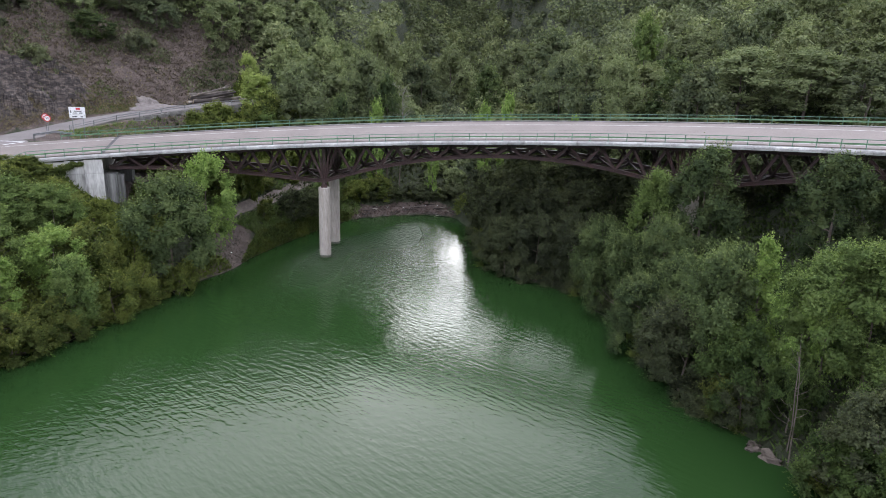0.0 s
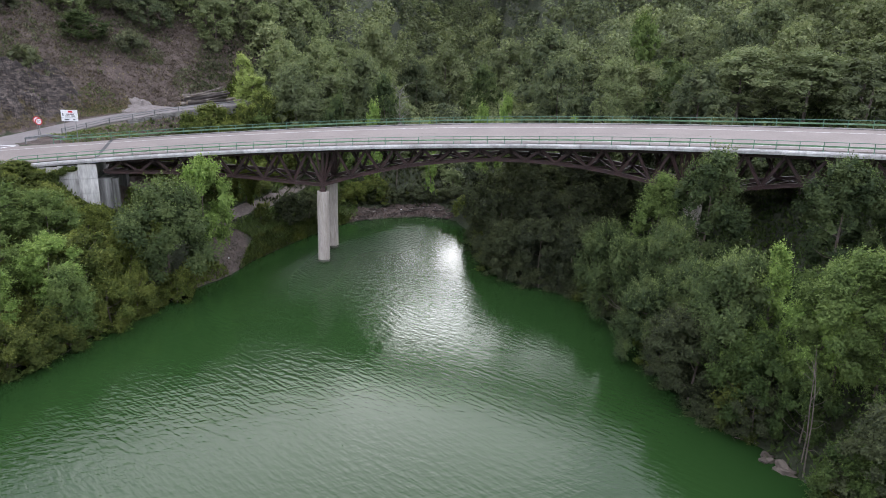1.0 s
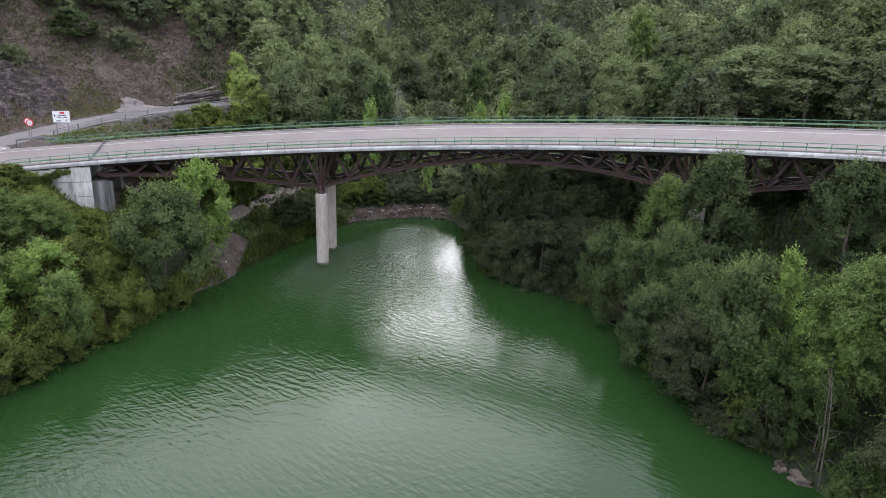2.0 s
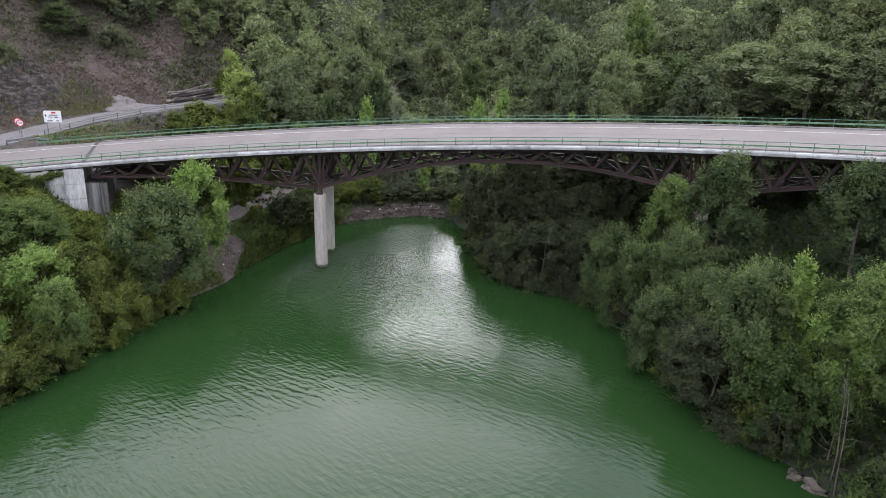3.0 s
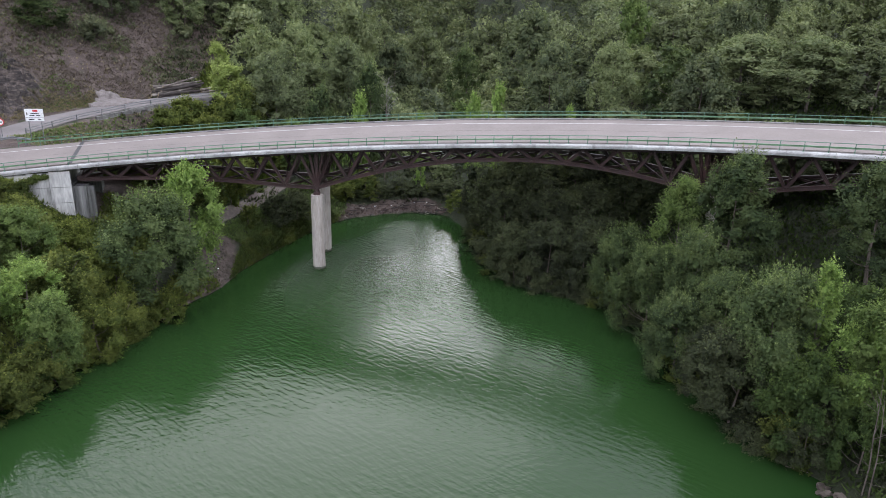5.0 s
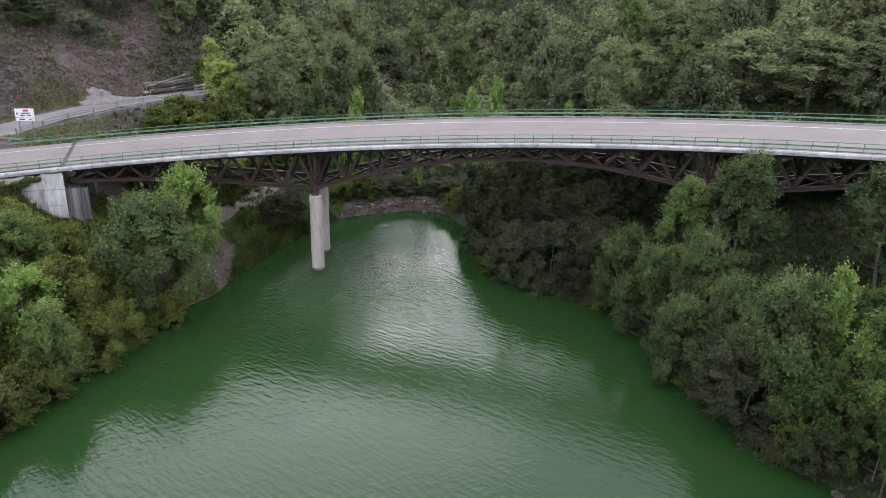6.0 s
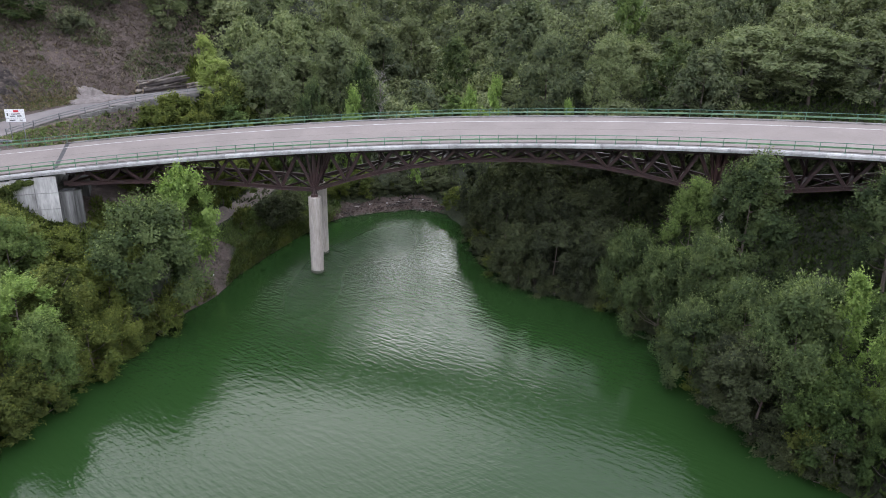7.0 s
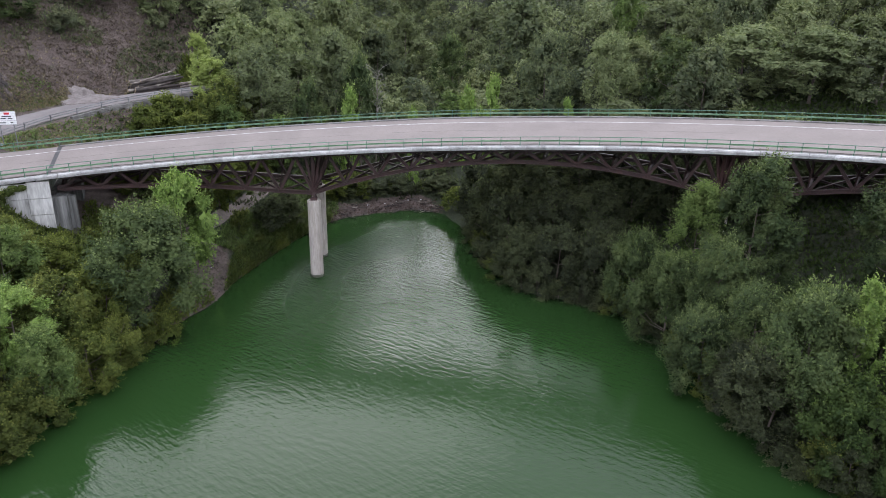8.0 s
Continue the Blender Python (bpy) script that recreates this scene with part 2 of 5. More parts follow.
def bar(bm, a, b, wide, high, up=(0, 0, 1)):
    """A straight rectangular member from a to b, wide across and high along up."""
    a, b, up = Vector(a), Vector(b), Vector(up)
    along = (b - a).normalized()
    side = along.cross(up).normalized() * (wide / 2)
    top = side.cross(along).normalized() * (high / 2)
    ring = [[bm.verts.new(p + side * i + top * j) for i, j in ((-1, -1), (1, -1), (1, 1), (-1, 1))] for p in (a, b)]
    for k in range(4):
        bm.faces.new((ring[0][k], ring[0][(k + 1) % 4], ring[1][(k + 1) % 4], ring[1][k]))
    bm.faces.new(ring[0][::-1])
    bm.faces.new(ring[1])


def ibeam(bm, a, b, wide, high, up=(0, 0, 1)):
    """An I-section member: two flanges and a web."""
    a, b, up = Vector(a), Vector(b), Vector(up)
    along = (b - a).normalized()
    side = along.cross(up).normalized()
    top = side.cross(along).normalized()
    off = top * (high / 2 - high * 0.06)
    bar(bm, a + off, b + off, wide, high * 0.12, top)
    bar(bm, a - off, b - off, wide, high * 0.12, top)
    bar(bm, a, b, wide * 0.22, high * 0.76, top)


def sweep(bm, rings, closed=False, caps=True):
    """Skin through rings of equally many points."""
    vs = [[bm.verts.new(p) for p in ring] for ring in rings]
    n = len(vs[0])
    for a, b in zip(vs, vs[1:]):
        for k in range(n if closed else n - 1):
            bm.faces.new((a[k], a[(k + 1) % n], b[(k + 1) % n], b[k]))
    if closed and caps:
        bm.faces.new(vs[0][::-1])
        bm.faces.new(vs[-1])
    return vs


def tube(bm, points, radii, sides=8):
    pts = [Vector(p) for p in points]
    rings = []
    for i, p in enumerate(pts):
        d = (pts[min(i + 1, len(pts) - 1)] - pts[max(i - 1, 0)]).normalized()
        u = d.orthogonal().normalized()
        v = d.cross(u)
        rings.append([p + radii[i] * (math.cos(k * math.tau / sides) * u + math.sin(k * math.tau / sides) * v) for k in range(sides)])
    # keep neighbouring rings from twisting
    for i in range(1, len(rings)):
        best = min(range(sides), key=lambda o: (rings[i][o] - rings[i - 1][0]).length)
        rings[i] = rings[i][best:] + rings[i][:best]
    sweep(bm, rings, True)


def block(bm, cx, cy, cz, sx, sy, sz, bevel=0.0, turn=0.0):
    made = bmesh.ops.create_cube(bm, size=1.0, matrix=pose(cx, cy, cz, 0, 0, turn) @ Matrix.Diagonal((sx, sy, sz, 1)))
    if bevel:
        edges = {e for v in made["verts"] for e in v.link_edges}
        bmesh.ops.bevel(bm, geom=list(edges), offset=bevel, segments=1, affect="EDGES")


# ---- the line of the bridge: a circular curve, climbing, banked towards its inside ----
CX, CY, RAD, PHI, GRADE = -19.22, -0.70, 82.0, 0.2385, 0.0682


def at(s, r, dz=0.0):
    """A place on the curve: s metres along the inner railing, r from the curve's centre, dz from the inner railing's top."""
    a = PHI + s / RAD
    return Vector((CX + r * math.sin(a), CY + r * math.cos(a), 16.59 + GRADE * s + dz))


def bank_slope(s):
    """Cross fall of the road: it eases off towards the left bank."""
    return 0.135 - 0.057 * min(1.0, max(0.0, -s / 42))


def road_dz(r, s):
    return -0.80 + bank_slope(s) * (r - 82.3)


# ---- the lie of the land ----
SHORE = [(-44, 20), (-38, 40), (-35.5, 47), (-33.5, 52), (-30.7, 58), (-28.8, 64), (-26.6, 70), (-23.8, 75), (-22.6, 81), (-20, 88), (-17, 95),
         (-14, 101), (-11, 104.3), (-6, 106.5), (0, 108), (3.8, 105.5), (6.3, 96), (7, 85), (8.2, 77.8), (11, 74.5), (15.5, 72.5), (19.6, 68),
         (20.2, 60), (20.3, 52), (21, 46), (23.2, 42), (24.6, 37), (25.8, 30), (29, 15), (35, -10), (61, -90), (80, -400), (-120, -400), (-82, -90), (-52, -10)]
SIDE_ROAD = [(-66, 62, 11.6), (-59.5, 84, 12.4), (-56, 93, 13.2), (-51.5, 103, 14.4), (-46.5, 111.5, 15.2), (-40, 117.5, 15.9), (-30, 124, 16.6)]


def step(x, a, b):
    t = np.clip((x - a) / (b - a), 0, 1)
    return t * t * (3 - 2 * t)


def hashed(i, j, seed):
    v = np.sin(i * 127.1 + j * 311.7 + seed * 74.7) * 43758.5453
    return v - np.floor(v)


def lumps(x, y, size, seed):
    """Smooth value noise, -1 to 1."""
    u, v = x / size, y / size
    i, j = np.floor(u), np.floor(v)
    f, g = u - i, v - j
    f, g = f * f * (3 - 2 * f), g * g * (3 - 2 * g)
    a = hashed(i, j, seed) * (1 - f) + hashed(i + 1, j, seed) * f
    b = hashed(i, j + 1, seed) * (1 - f) + hashed(i + 1, j + 1, seed) * f
    return 2 * (a * (1 - g) + b * g) - 1


def shore_distance(x, y):
    """Metres from the water's edge: positive on land."""
    best, inside = np.full(x.shape, 1e9), np.zeros(x.shape, bool)
    for (ax, ay), (bx, by) in zip(SHORE, SHORE[1:] + SHORE[:1]):
        dx, dy = bx - ax, by - ay
        t = np.clip(((x - ax) * dx + (y - ay) * dy) / (dx * dx + dy * dy), 0, 1)
        best = np.minimum(best, np.hypot(x - ax - t * dx, y - ay - t * dy))
        cross = (ay > y) != (by > y)
        inside ^= cross & (x < (bx - ax) * (y - ay) / (by - ay + 1e-12) + ax)
    return np.where(inside, -best, best)


def along_side_road(x, y):
    """Signed distance from the side road's middle (positive on its hill side) and the road's height there."""
    best, side, height = np.full(x.shape, 1e9), np.zeros(x.shape), np.zeros(x.shape)
    for (ax, ay, az), (bx, by, bz) in zip(SIDE_ROAD, SIDE_ROAD[1:]):
        dx, dy = bx - ax, by - ay
        t = np.clip(((x - ax) * dx + (y - ay) * dy) / (dx * dx + dy * dy), 0, 1)
        d = np.hypot(x - ax - t * dx, y - ay - t * dy)
        near = d < best
        best = np.where(near, d, best)
        side = np.where(near, np.where(dx * (y - ay) - dy * (x - ax) > 0, d, -d), side)
        height = np.where(near, az + t * (bz - az), height)
    return side, height


def ground(x, y):
    x, y = np.asarray(x, float), np.asarray(y, float)
    d = shore_distance(x, y)
    z = np.where(d > 0, 0.75 * (1 - np.exp(-d / 0.8)) + 0.43 * np.minimum(d, 30) + 0.36 * np.clip(d - 30, 0, 260) - 0.15, 0.55 * np.maximum(d, -12) - 0.15)
    # the side valley of the stream ahead: low and open for a long way back
    floor = 2 + 0.10 * (y - 110) + 0.0005 * np.clip(y - 200, 0, 400) ** 2
    open_valley = np.exp(-((x - 3 - 0.02 * (y - 110)) / 24) ** 4) * step(y, 108, 135) * (1 - step(y, 430, 620))
    z = z + np.minimum(0, floor - z) * open_valley
    land = step(d, 1.0, 8.0)
    z = z + land * (0.7 * lumps(x, y, 9, 1) + 0.35 * lumps(x, y, 3.7, 2) + 0.12 * lumps(x, y, 1.4, 3)) + 4 * lumps(x, y, 60, 4) * step(d, 40, 120)
    # hill above the side road
    side, height = along_side_road(x, y)
    hill = step(y, 40, 80) * np.clip(side - 5.5, 0, 90) * step(-x, 12, 40)
    z = z + hill * 0.45
    z = np.where(np.abs(side) < 14, z + (height - 0.12 - z) * (1 - step(np.abs(side), 3.4, 6.5)) * step(y, 55, 75), z)
    # main road: embankment behind the left abutment, cutting past the right one
    a, r = np.arctan2(x - CX, y - CY), np.hypot(x - CX, y - CY)
    s = (a - PHI) * RAD
    deck = 16.59 + GRADE * s - 0.80 + (0.135 - 0.057 * np.clip(-s / 42, 0, 1)) * (np.clip(r, 81.5, 92.5) - 82.3) - 0.14
    reach = 2.0 + 4.0 * step(-s, 40, 49)
    w = np.where(r > 83.2, step(-s, 40.6, 41.4), step(-s, 41.5, 48.5)) * (1 - step(81.6 - r, 0, reach)) * (1 - step(r - 92.6 - 2.5 * step(-s, 46, 50), 0, 4.0)) * step(-s, -200, 0) * step(s, -100, -95)
    w = np.maximum(w, step(s, 54, 55) * (1 - step(81.6 - r, 0, 6)) * (1 - step(r - 92.6, 0, 6)) * step(-s, -110, -100))
    z = z + (deck - z) * w
    # keep the land under the deck
    under = (s > -40.6) & (s < 56) & (r > 79) & (r < 95)
    z = np.where(under, np.minimum(z, 16.59 + GRADE * s - 5.2), z)
    return z


def height_at(x, y):
    return float(ground(np.array([x]), np.array([y]))[0])


def axis(*spans):
    return np.concatenate([np.arange(a, b, h) for a, b, h in spans])


gx = axis((-2400, -400, 200), (-400, -140, 20), (-140, -70, 5), (-70, 60, 1.25), (60, 140, 4), (140, 400, 20), (400, 2500, 200))
gy = axis((-2400, -400, 200), (-400, -60, 20), (-60, 20, 5), (20, 150, 1.25), (150, 260, 4), (260, 500, 20), (500, 2600, 200))
X, Y = np.meshgrid(gx, gy)
Z = ground(X, Y)
nx, ny = len(gx), len(gy)
idx = np.arange(nx * ny).reshape(ny, nx)
quads = np.stack([idx[:-1, :-1], idx[:-1, 1:], idx[1:, 1:], idx[1:, :-1]], -1).reshape(-1, 4)
land = bpy.data.meshes.new("ground")
land.from_pydata(np.stack([X, Y, Z], -1).reshape(-1, 3).tolist(), [], quads.tolist())
land.polygons.foreach_set("use_smooth", [True] * len(land.polygons))
side_d, _ = along_side_road(X, Y)
shore_d = shore_distance(X, Y)
cut = step(side_d, 2.5, 4.0) * (1 - step(side_d, 22, 46)) * step(Y, 60, 80) * step(-X, 30, 40)
bank = (1 - step(np.abs(shore_d - 0.4), 0.5, 1.3)) * 0.85 * step(-X, -4, 0) * (1 - 0.75 * step(Y, 84, 87) * (1 - step(Y, 96, 100)))
far_mud = 1.1 * (1 - step(np.abs(shore_d - 1.0 - 0.6 * lumps(X, Y, 3, 71)), 0.8, 1.9)) * step(Y, 98, 103) * step(-X, -4, 0)
scar = np.exp(-((X + 25.3) / 2.2) ** 2 - ((Y - 80.5) / 5.0) ** 2) * 1.3
shade_soil = 1.2 * np.exp(-((X + 34) / 7) ** 4 - ((Y - 85.5) / 6) ** 4)
verge_soil = 0.8 * step(-side_d, 2.5, 4.0) * (1 - step(-side_d, 8, 12)) * step(Y, 84, 90) * step(-X, 36, 42)
attr = land.attributes.new("bare", "FLOAT", "POINT")
attr.data.foreach_set("value", np.clip(cut * 0.75 + bank + far_mud + scar + shade_soil + verge_soil, 0, 1.2).reshape(-1).astype(np.float32))
tagged(mesh_object("ground", land, GROUND), "steep wooded valley sides with grass, bare soil and scree", "ground", kind="structure")

# the wind ripples the open water; the margins lie in the lee of the trees
wx, wy = axis((-500, -60, 40), (-60, 60, 2), (60, 501, 40)), axis((-600, -40, 40), (-40, 112, 2), (112, 141, 14))
WX, WY = np.meshgrid(wx, wy)
widx = np.arange(WX.size).reshape(WX.shape)
water = bpy.data.meshes.new("water")
water.from_pydata(np.stack([WX, WY, 0 * WX], -1).reshape(-1, 3).tolist(), [], np.stack([widx[:-1, :-1], widx[:-1, 1:], widx[1:, 1:], widx[1:, :-1]], -1).reshape(-1, 4).tolist())
wind = water.attributes.new("wind", "FLOAT", "POINT")
gust = (2.8 + 2.4 * step(-WX, 8, 15) + 2.0 * step(WY, 80, 96)) * step(WY, 57, 76) * np.exp(-((WX + 9) / 13) ** 4)
wind.data.foreach_set("value", (0.2 + (0.8 + gust) * step(-shore_distance(WX, WY) + 1.2 * lumps(WX, WY, 7, 33), 1.0, 9.0)).reshape(-1).astype(np.float32))
tagged(mesh_object("water", water, WATER), "still opaque green reservoir water with fine wind ripples", "water", kind="structure")

# ---- roads ----
def ribbon(name, s0, s1, r0, r1, dz, thick, mat, label, parent=None, stepping=2.0, kind="structure"):
    """A strip along the curve between two radii, lying dz above the banked road surface."""
    bm = bmesh.new()
    n = max(2, int((s1 - s0) / stepping) + 1)
    rings = []
    for k in range(n):
        s = s0 + (s1 - s0) * k / (n - 1)
        rings.append([at(s, r0, road_dz(r0, s) + dz), at(s, r1, road_dz(r1, s) + dz), at(s, r1, road_dz(r1, s) + dz - thick), at(s, r0, road_dz(r0, s) + dz - thick)])
    sweep(bm, rings, True)
    bmesh.ops.recalc_face_normals(bm, faces=bm.faces)
    ob = part(name, bm, mat, parent, label)
    return tagged(ob, kind=kind) if kind else ob


tagged(ribbon("road", -95, -40.15, 82.3, 91.8, 0.0, 0.10, ASPHALT, "pale worn asphalt road running off the bridge"), category="road")
tagged(ribbon("road", 54.2, 95, 82.3, 91.8, 0.0, 0.10, ASPHALT, "pale worn asphalt road climbing past the bridge"), category="road")


def side_road():
    bm = bmesh.new()
    rings = []
    pts = [Vector(p) for p in SIDE_ROAD]
    for a, b in zip(pts, pts[1:]):
        for k in range(8):
            rings.append(a.lerp(b, k / 8))
    rings.append(pts[-1])
    out = []
    for i, p in enumerate(rings):
        d = rings[min(i + 2, len(rings) - 1)] - rings[max(i - 2, 0)]
        n = Vector((-d.y, d.x, 0)).normalized()
        out.append([p + n * 3.1, p - n * 3.0, p - n * 3.0 - Vector((0, 0, 0.2)), p + n * 3.1 - Vector((0, 0, 0.2))])
    sweep(bm, out, True)
    bmesh.ops.recalc_face_normals(bm, faces=bm.faces)
    return tagged(part("side_road", bm, SIDE_ASPHALT), "narrow grey asphalt side road at the foot of the cut slope", "road", kind="structure")


side_road()

tagged(ribbon("road_marking", -95, 54, 83.25, 83.36, 0.006, 0.004, PAINT, "worn white painted edge line on the road"), category="road marking")
tagged(ribbon("road_marking", -54, 54, 89.95, 90.1, 0.006, 0.004, PAINT, "worn white painted edge line on the road"), category="road marking")

# junction apron where the side road runs into the main road
bm = bmesh.new()
rings = []
for s, wide in ((-49.5, 1.2), (-51, 4.5), (-53, 6.0), (-55, 5.6), (-57.5, 4.5), (-60, 2.5), (-62, 0.6)):
    rings.append([at(s, 91.6 + wide * u, road_dz(91.6, s) - 0.012 + u * (0.05 * wide)) for u in (0, 0.33, 0.66, 1)])
sweep(bm, rings)
bmesh.ops.recalc_face_normals(bm, faces=bm.faces)
tagged(part("junction_apron", bm, SIDE_ASPHALT), "worn grey asphalt apron at the road junction", "road", kind="structure")

# ---- the bridge ----
bridge = thing("bridge", *at(7, 87, -3), "curved two-lane road bridge on rust-brown steel trusses and pale concrete piers", "bridge")


HOME = Matrix.Translation(at(7, 87, -3))


def own(ob):
    """Hang a part that was built in place under the bridge."""
    ob.parent = bridge
    ob.matrix_parent_inverse = HOME.inverted()
    return ob


def under(ob, parent, home=None):
    """Hang a part on another; home: the world pose of that parent where it is not at the origin."""
    ob.parent = parent
    if home:
        ob.matrix_parent_inverse = home.inverted()
    return ob


S0, S1 = -40.0, 54.0
NEAR_R, FAR_R = 83.2, 89.8
deck = own(ribbon("deck_slab", S0, S1, 81.95, 92.15, -0.06, 0.30, SLAB, "thin concrete deck slab", kind=""))
own(ribbon("road_surface", S0, S1, 82.3, 91.7, 0.0, 0.05, ASPHALT, "pale worn asphalt", kind=""))
own(ribbon("kerb", S0, S1, 91.7, 92.15, 0.08, 0.14, OLD_WALL, "weathered concrete kerb", kind=""))
own(ribbon("expansion_joint", -40.15, -39.75, 82.3, 91.7, 0.004, 0.05, TAR, "dark expansion joint", stepping=0.2, kind=""))
for k, (s, r0, r1) in enumerate([(-31.0, 86.8, 87.0), (6, 87.0, 87.04)]):
    own(ribbon("tar_seam", s - 12, s + 22, r0, r0 + 0.05, 0.003, 0.002, TAR, "thin tar seam", kind=""))


def coping(s):
    """One precast edge unit two metres long, with a rounded top."""
    bm = bmesh.new()
    prof = [(81.72, -1.34), (81.66, -1.10), (81.70, -0.98), (81.80, -0.92), (82.12, -0.90), (82.22, -0.95), (82.22, -1.34)]
    rings = [[at(s + 0.015, r, z) for r, z in prof], [at(s + 1.0, r, z) for r, z in prof], [at(s + 1.985, r, z) for r, z in prof]]
    sweep(bm, rings, True)
    bmesh.ops.recalc_face_normals(bm, faces=bm.faces)
    return own(part("coping_unit", bm, CONCRETE))


for k in range(-24, 27):
    coping(2.0 * k + 0.9)


def chord_depth(s):
    """How far the lower chord's middle hangs below the inner railing's top."""
    u = s if s <= 7 else 14 - s
    return 2.85 + 0.06 * (u + 40) + 0.0025 * (u + 40) ** 2 if u < -14 else 2.98 + 0.0066 * (u - 7) ** 2


def truss(r, label):
    tilt = lambda s: road_dz(r, s) - road_dz(NEAR_R, s)
    nodes = [-39.2 + 3.6 * k for k in range(7)] + [-14.0 + 3.5 * k for k in range(12)] + [28.0 + 3.6 * k for k in range(8)]
    low = lambda s: at(s, r, -chord_depth(s) + 0.12)
    high = lambda s: at(s, r, -1.62 + tilt(s))
    bm = bmesh.new()
    prof = [(-0.15, 0.17), (0.15, 0.17), (0.15, 0.13), (0.035, 0.13), (0.035, -0.13), (0.15, -0.13), (0.15, -0.17), (-0.15, -0.17), (-0.15, -0.13), (-0.035, -0.13), (-0.035, 0.13), (-0.15, 0.13)]
    sweep(bm, [[at(s, r + u, -1.62 + tilt(s) + v) for u, v in prof] for s in nodes], True)
    top = own(part("truss", bm, STEEL, None, label))
    for a, b in zip(nodes, nodes[1:]):
        bm = bmesh.new()
        ibeam(bm, low(a), low(b), 0.40, 0.40)
        under(part("lower_chord", bm, STEEL), top)
        mid = (a + b) / 2
        for p, q in ((low(a), high(mid)), (high(mid), low(b))):
            bm = bmesh.new()
            ibeam(bm, p, q, 0.30, 0.30)
            under(part("diagonal", bm, STEEL), top)
        bm = bmesh.new()
        block(bm, 0, 0, 0, 0.75, 0.06, 0.5)
        plate = part("gusset_plate", bm, STEEL)
        yaw = -math.degrees(PHI + a / RAD)
        plate.matrix_basis = Matrix.Translation(low(a) + Vector((0, 0, 0.1))) @ pose(0, 0, 0, 0, 0, yaw)
        under(plate, top)
    return top, nodes


near_truss, nodes = truss(NEAR_R, "haunched steel truss under the inner edge")
far_truss, _ = truss(FAR_R, "haunched steel truss under the outer edge")

for a, b in zip(nodes, nodes[1:]):
    lo = lambda s, r: at(s, r, -chord_depth(s) + 0.12)
    hi = lambda s, r: at(s, r, -1.62 + road_dz(r, s) - road_dz(NEAR_R, s))
    mid, rm = (a + b) / 2, (NEAR_R + FAR_R) / 2
    for name, p, q, w in (("cross_beam", lo(a, NEAR_R), lo(a, FAR_R), 0.22), ("floor_beam", at(mid, 82.2, -1.5 + road_dz(82.2, mid) + 0.66), at(mid, 91.9, -1.5 + road_dz(91.9, mid) + 0.66), 0.26),
                          ("wind_brace", lo(a, NEAR_R), lo(b, FAR_R), 0.17), ("wind_brace", lo(a, FAR_R), lo(b, NEAR_R), 0.17),
                          ("sway_brace", lo(a, NEAR_R), hi(a, FAR_R), 0.14), ("sway_brace", lo(a, FAR_R), hi(a, NEAR_R), 0.14)):
        bm = bmesh.new()
        ibeam(bm, p, q, w, w * 1.2)
        own(part(name, bm, STEEL))


def pier(s, r, top, bottom):
    p = at(s, r)
    bm = bmesh.new()
    prof = [(bottom, 0.75), (0.35 if bottom < 0 else bottom + 0.4, 0.75), (3.2 if bottom < 0 else bottom + 0.9, 0.745), (top - 0.06, 0.735), (top, 0.69)]
    rings = [[(p.x + rad * math.cos(k * math.tau / 28), p.y + rad * math.sin(k * math.tau / 28), z) for k in range(28)] for z, rad in prof]
    sweep(bm, rings, True)
    column = own(part("pier", bm, PIER_CONCRETE, None, "round pale concrete column standing in the water" if bottom < 0 else "round pale concrete column", smooth=False))
    bm = bmesh.new()
    block(bm, p.x, p.y, top + 0.14, 0.75, 0.75, 0.28, 0.03)
    for dx, dy in ((-1, 0), (1, 0), (0, 1), (0, -1)):
        bar(bm, (p.x + dx * 0.30, p.y + dy * 0.30, top + 0.2), (p.x + dx * 0.12, p.y + dy * 0.12, top + 0.95), 0.12, 0.2, (dy, dx, 0.01))
    if bottom < 0:
        bm = bmesh.new()
        rough = random.Random(int(r * 10))
        ring = [(p.x + 0.756 * math.cos(k * math.tau / 28), p.y + 0.756 * math.sin(k * math.tau / 28)) for k in range(28)]
        tops = [0.22 + 0.14 * rough.random() for k in range(28)]
        sweep(bm, [[(x, y, -0.6 if i == 0 else h) for (x, y), h in zip(ring, tops)] for i in (0, 1)], True, False)
        under(part("waterline", bm, ALGAE, None, "dark algae stain at the waterline"), column)
        bm = bmesh.new()
        block(bm, p.x, p.y, top + 0.14, 0.75, 0.75, 0.28, 0.03)
        for dx, dy in ((-1, 0), (1, 0), (0, 1), (0, -1)):
            bar(bm, (p.x + dx * 0.30, p.y + dy * 0.30, top + 0.2), (p.x + dx * 0.12, p.y + dy * 0.12, top + 0.95), 0.12, 0.2, (dy, dx, 0.01))
    under(part("bearing", bm, STEEL, None, "rust-brown steel bearing pedestal"), column)


for r, home in ((NEAR_R, near_truss), (FAR_R, far_truss)):
    for s in (-14.0, 28.0):
        foot = at(s, r, -chord_depth(s) + 0.1)
        for ds, w in ((-1.8, 0.26), (-0.75, 0.24), (0.0, 0.36), (0.75, 0.24), (1.8, 0.26)):
            bm = bmesh.new()
            ibeam(bm, foot, at(s + ds, r, -1.7 + road_dz(r, s) - road_dz(NEAR_R, s)), w, w, (1, 0.3, 0))
            under(part("fan_strut", bm, STEEL), home)


for r in (NEAR_R, FAR_R):
    pier(-14.0 if r < 86 else -14.25, r, 9.05, -5.0)
    p = at(28.0, r)
    pier(28.0, r, p.z - chord_depth(28.0) - 0.5, height_at(p.x, p.y) - 0.8)


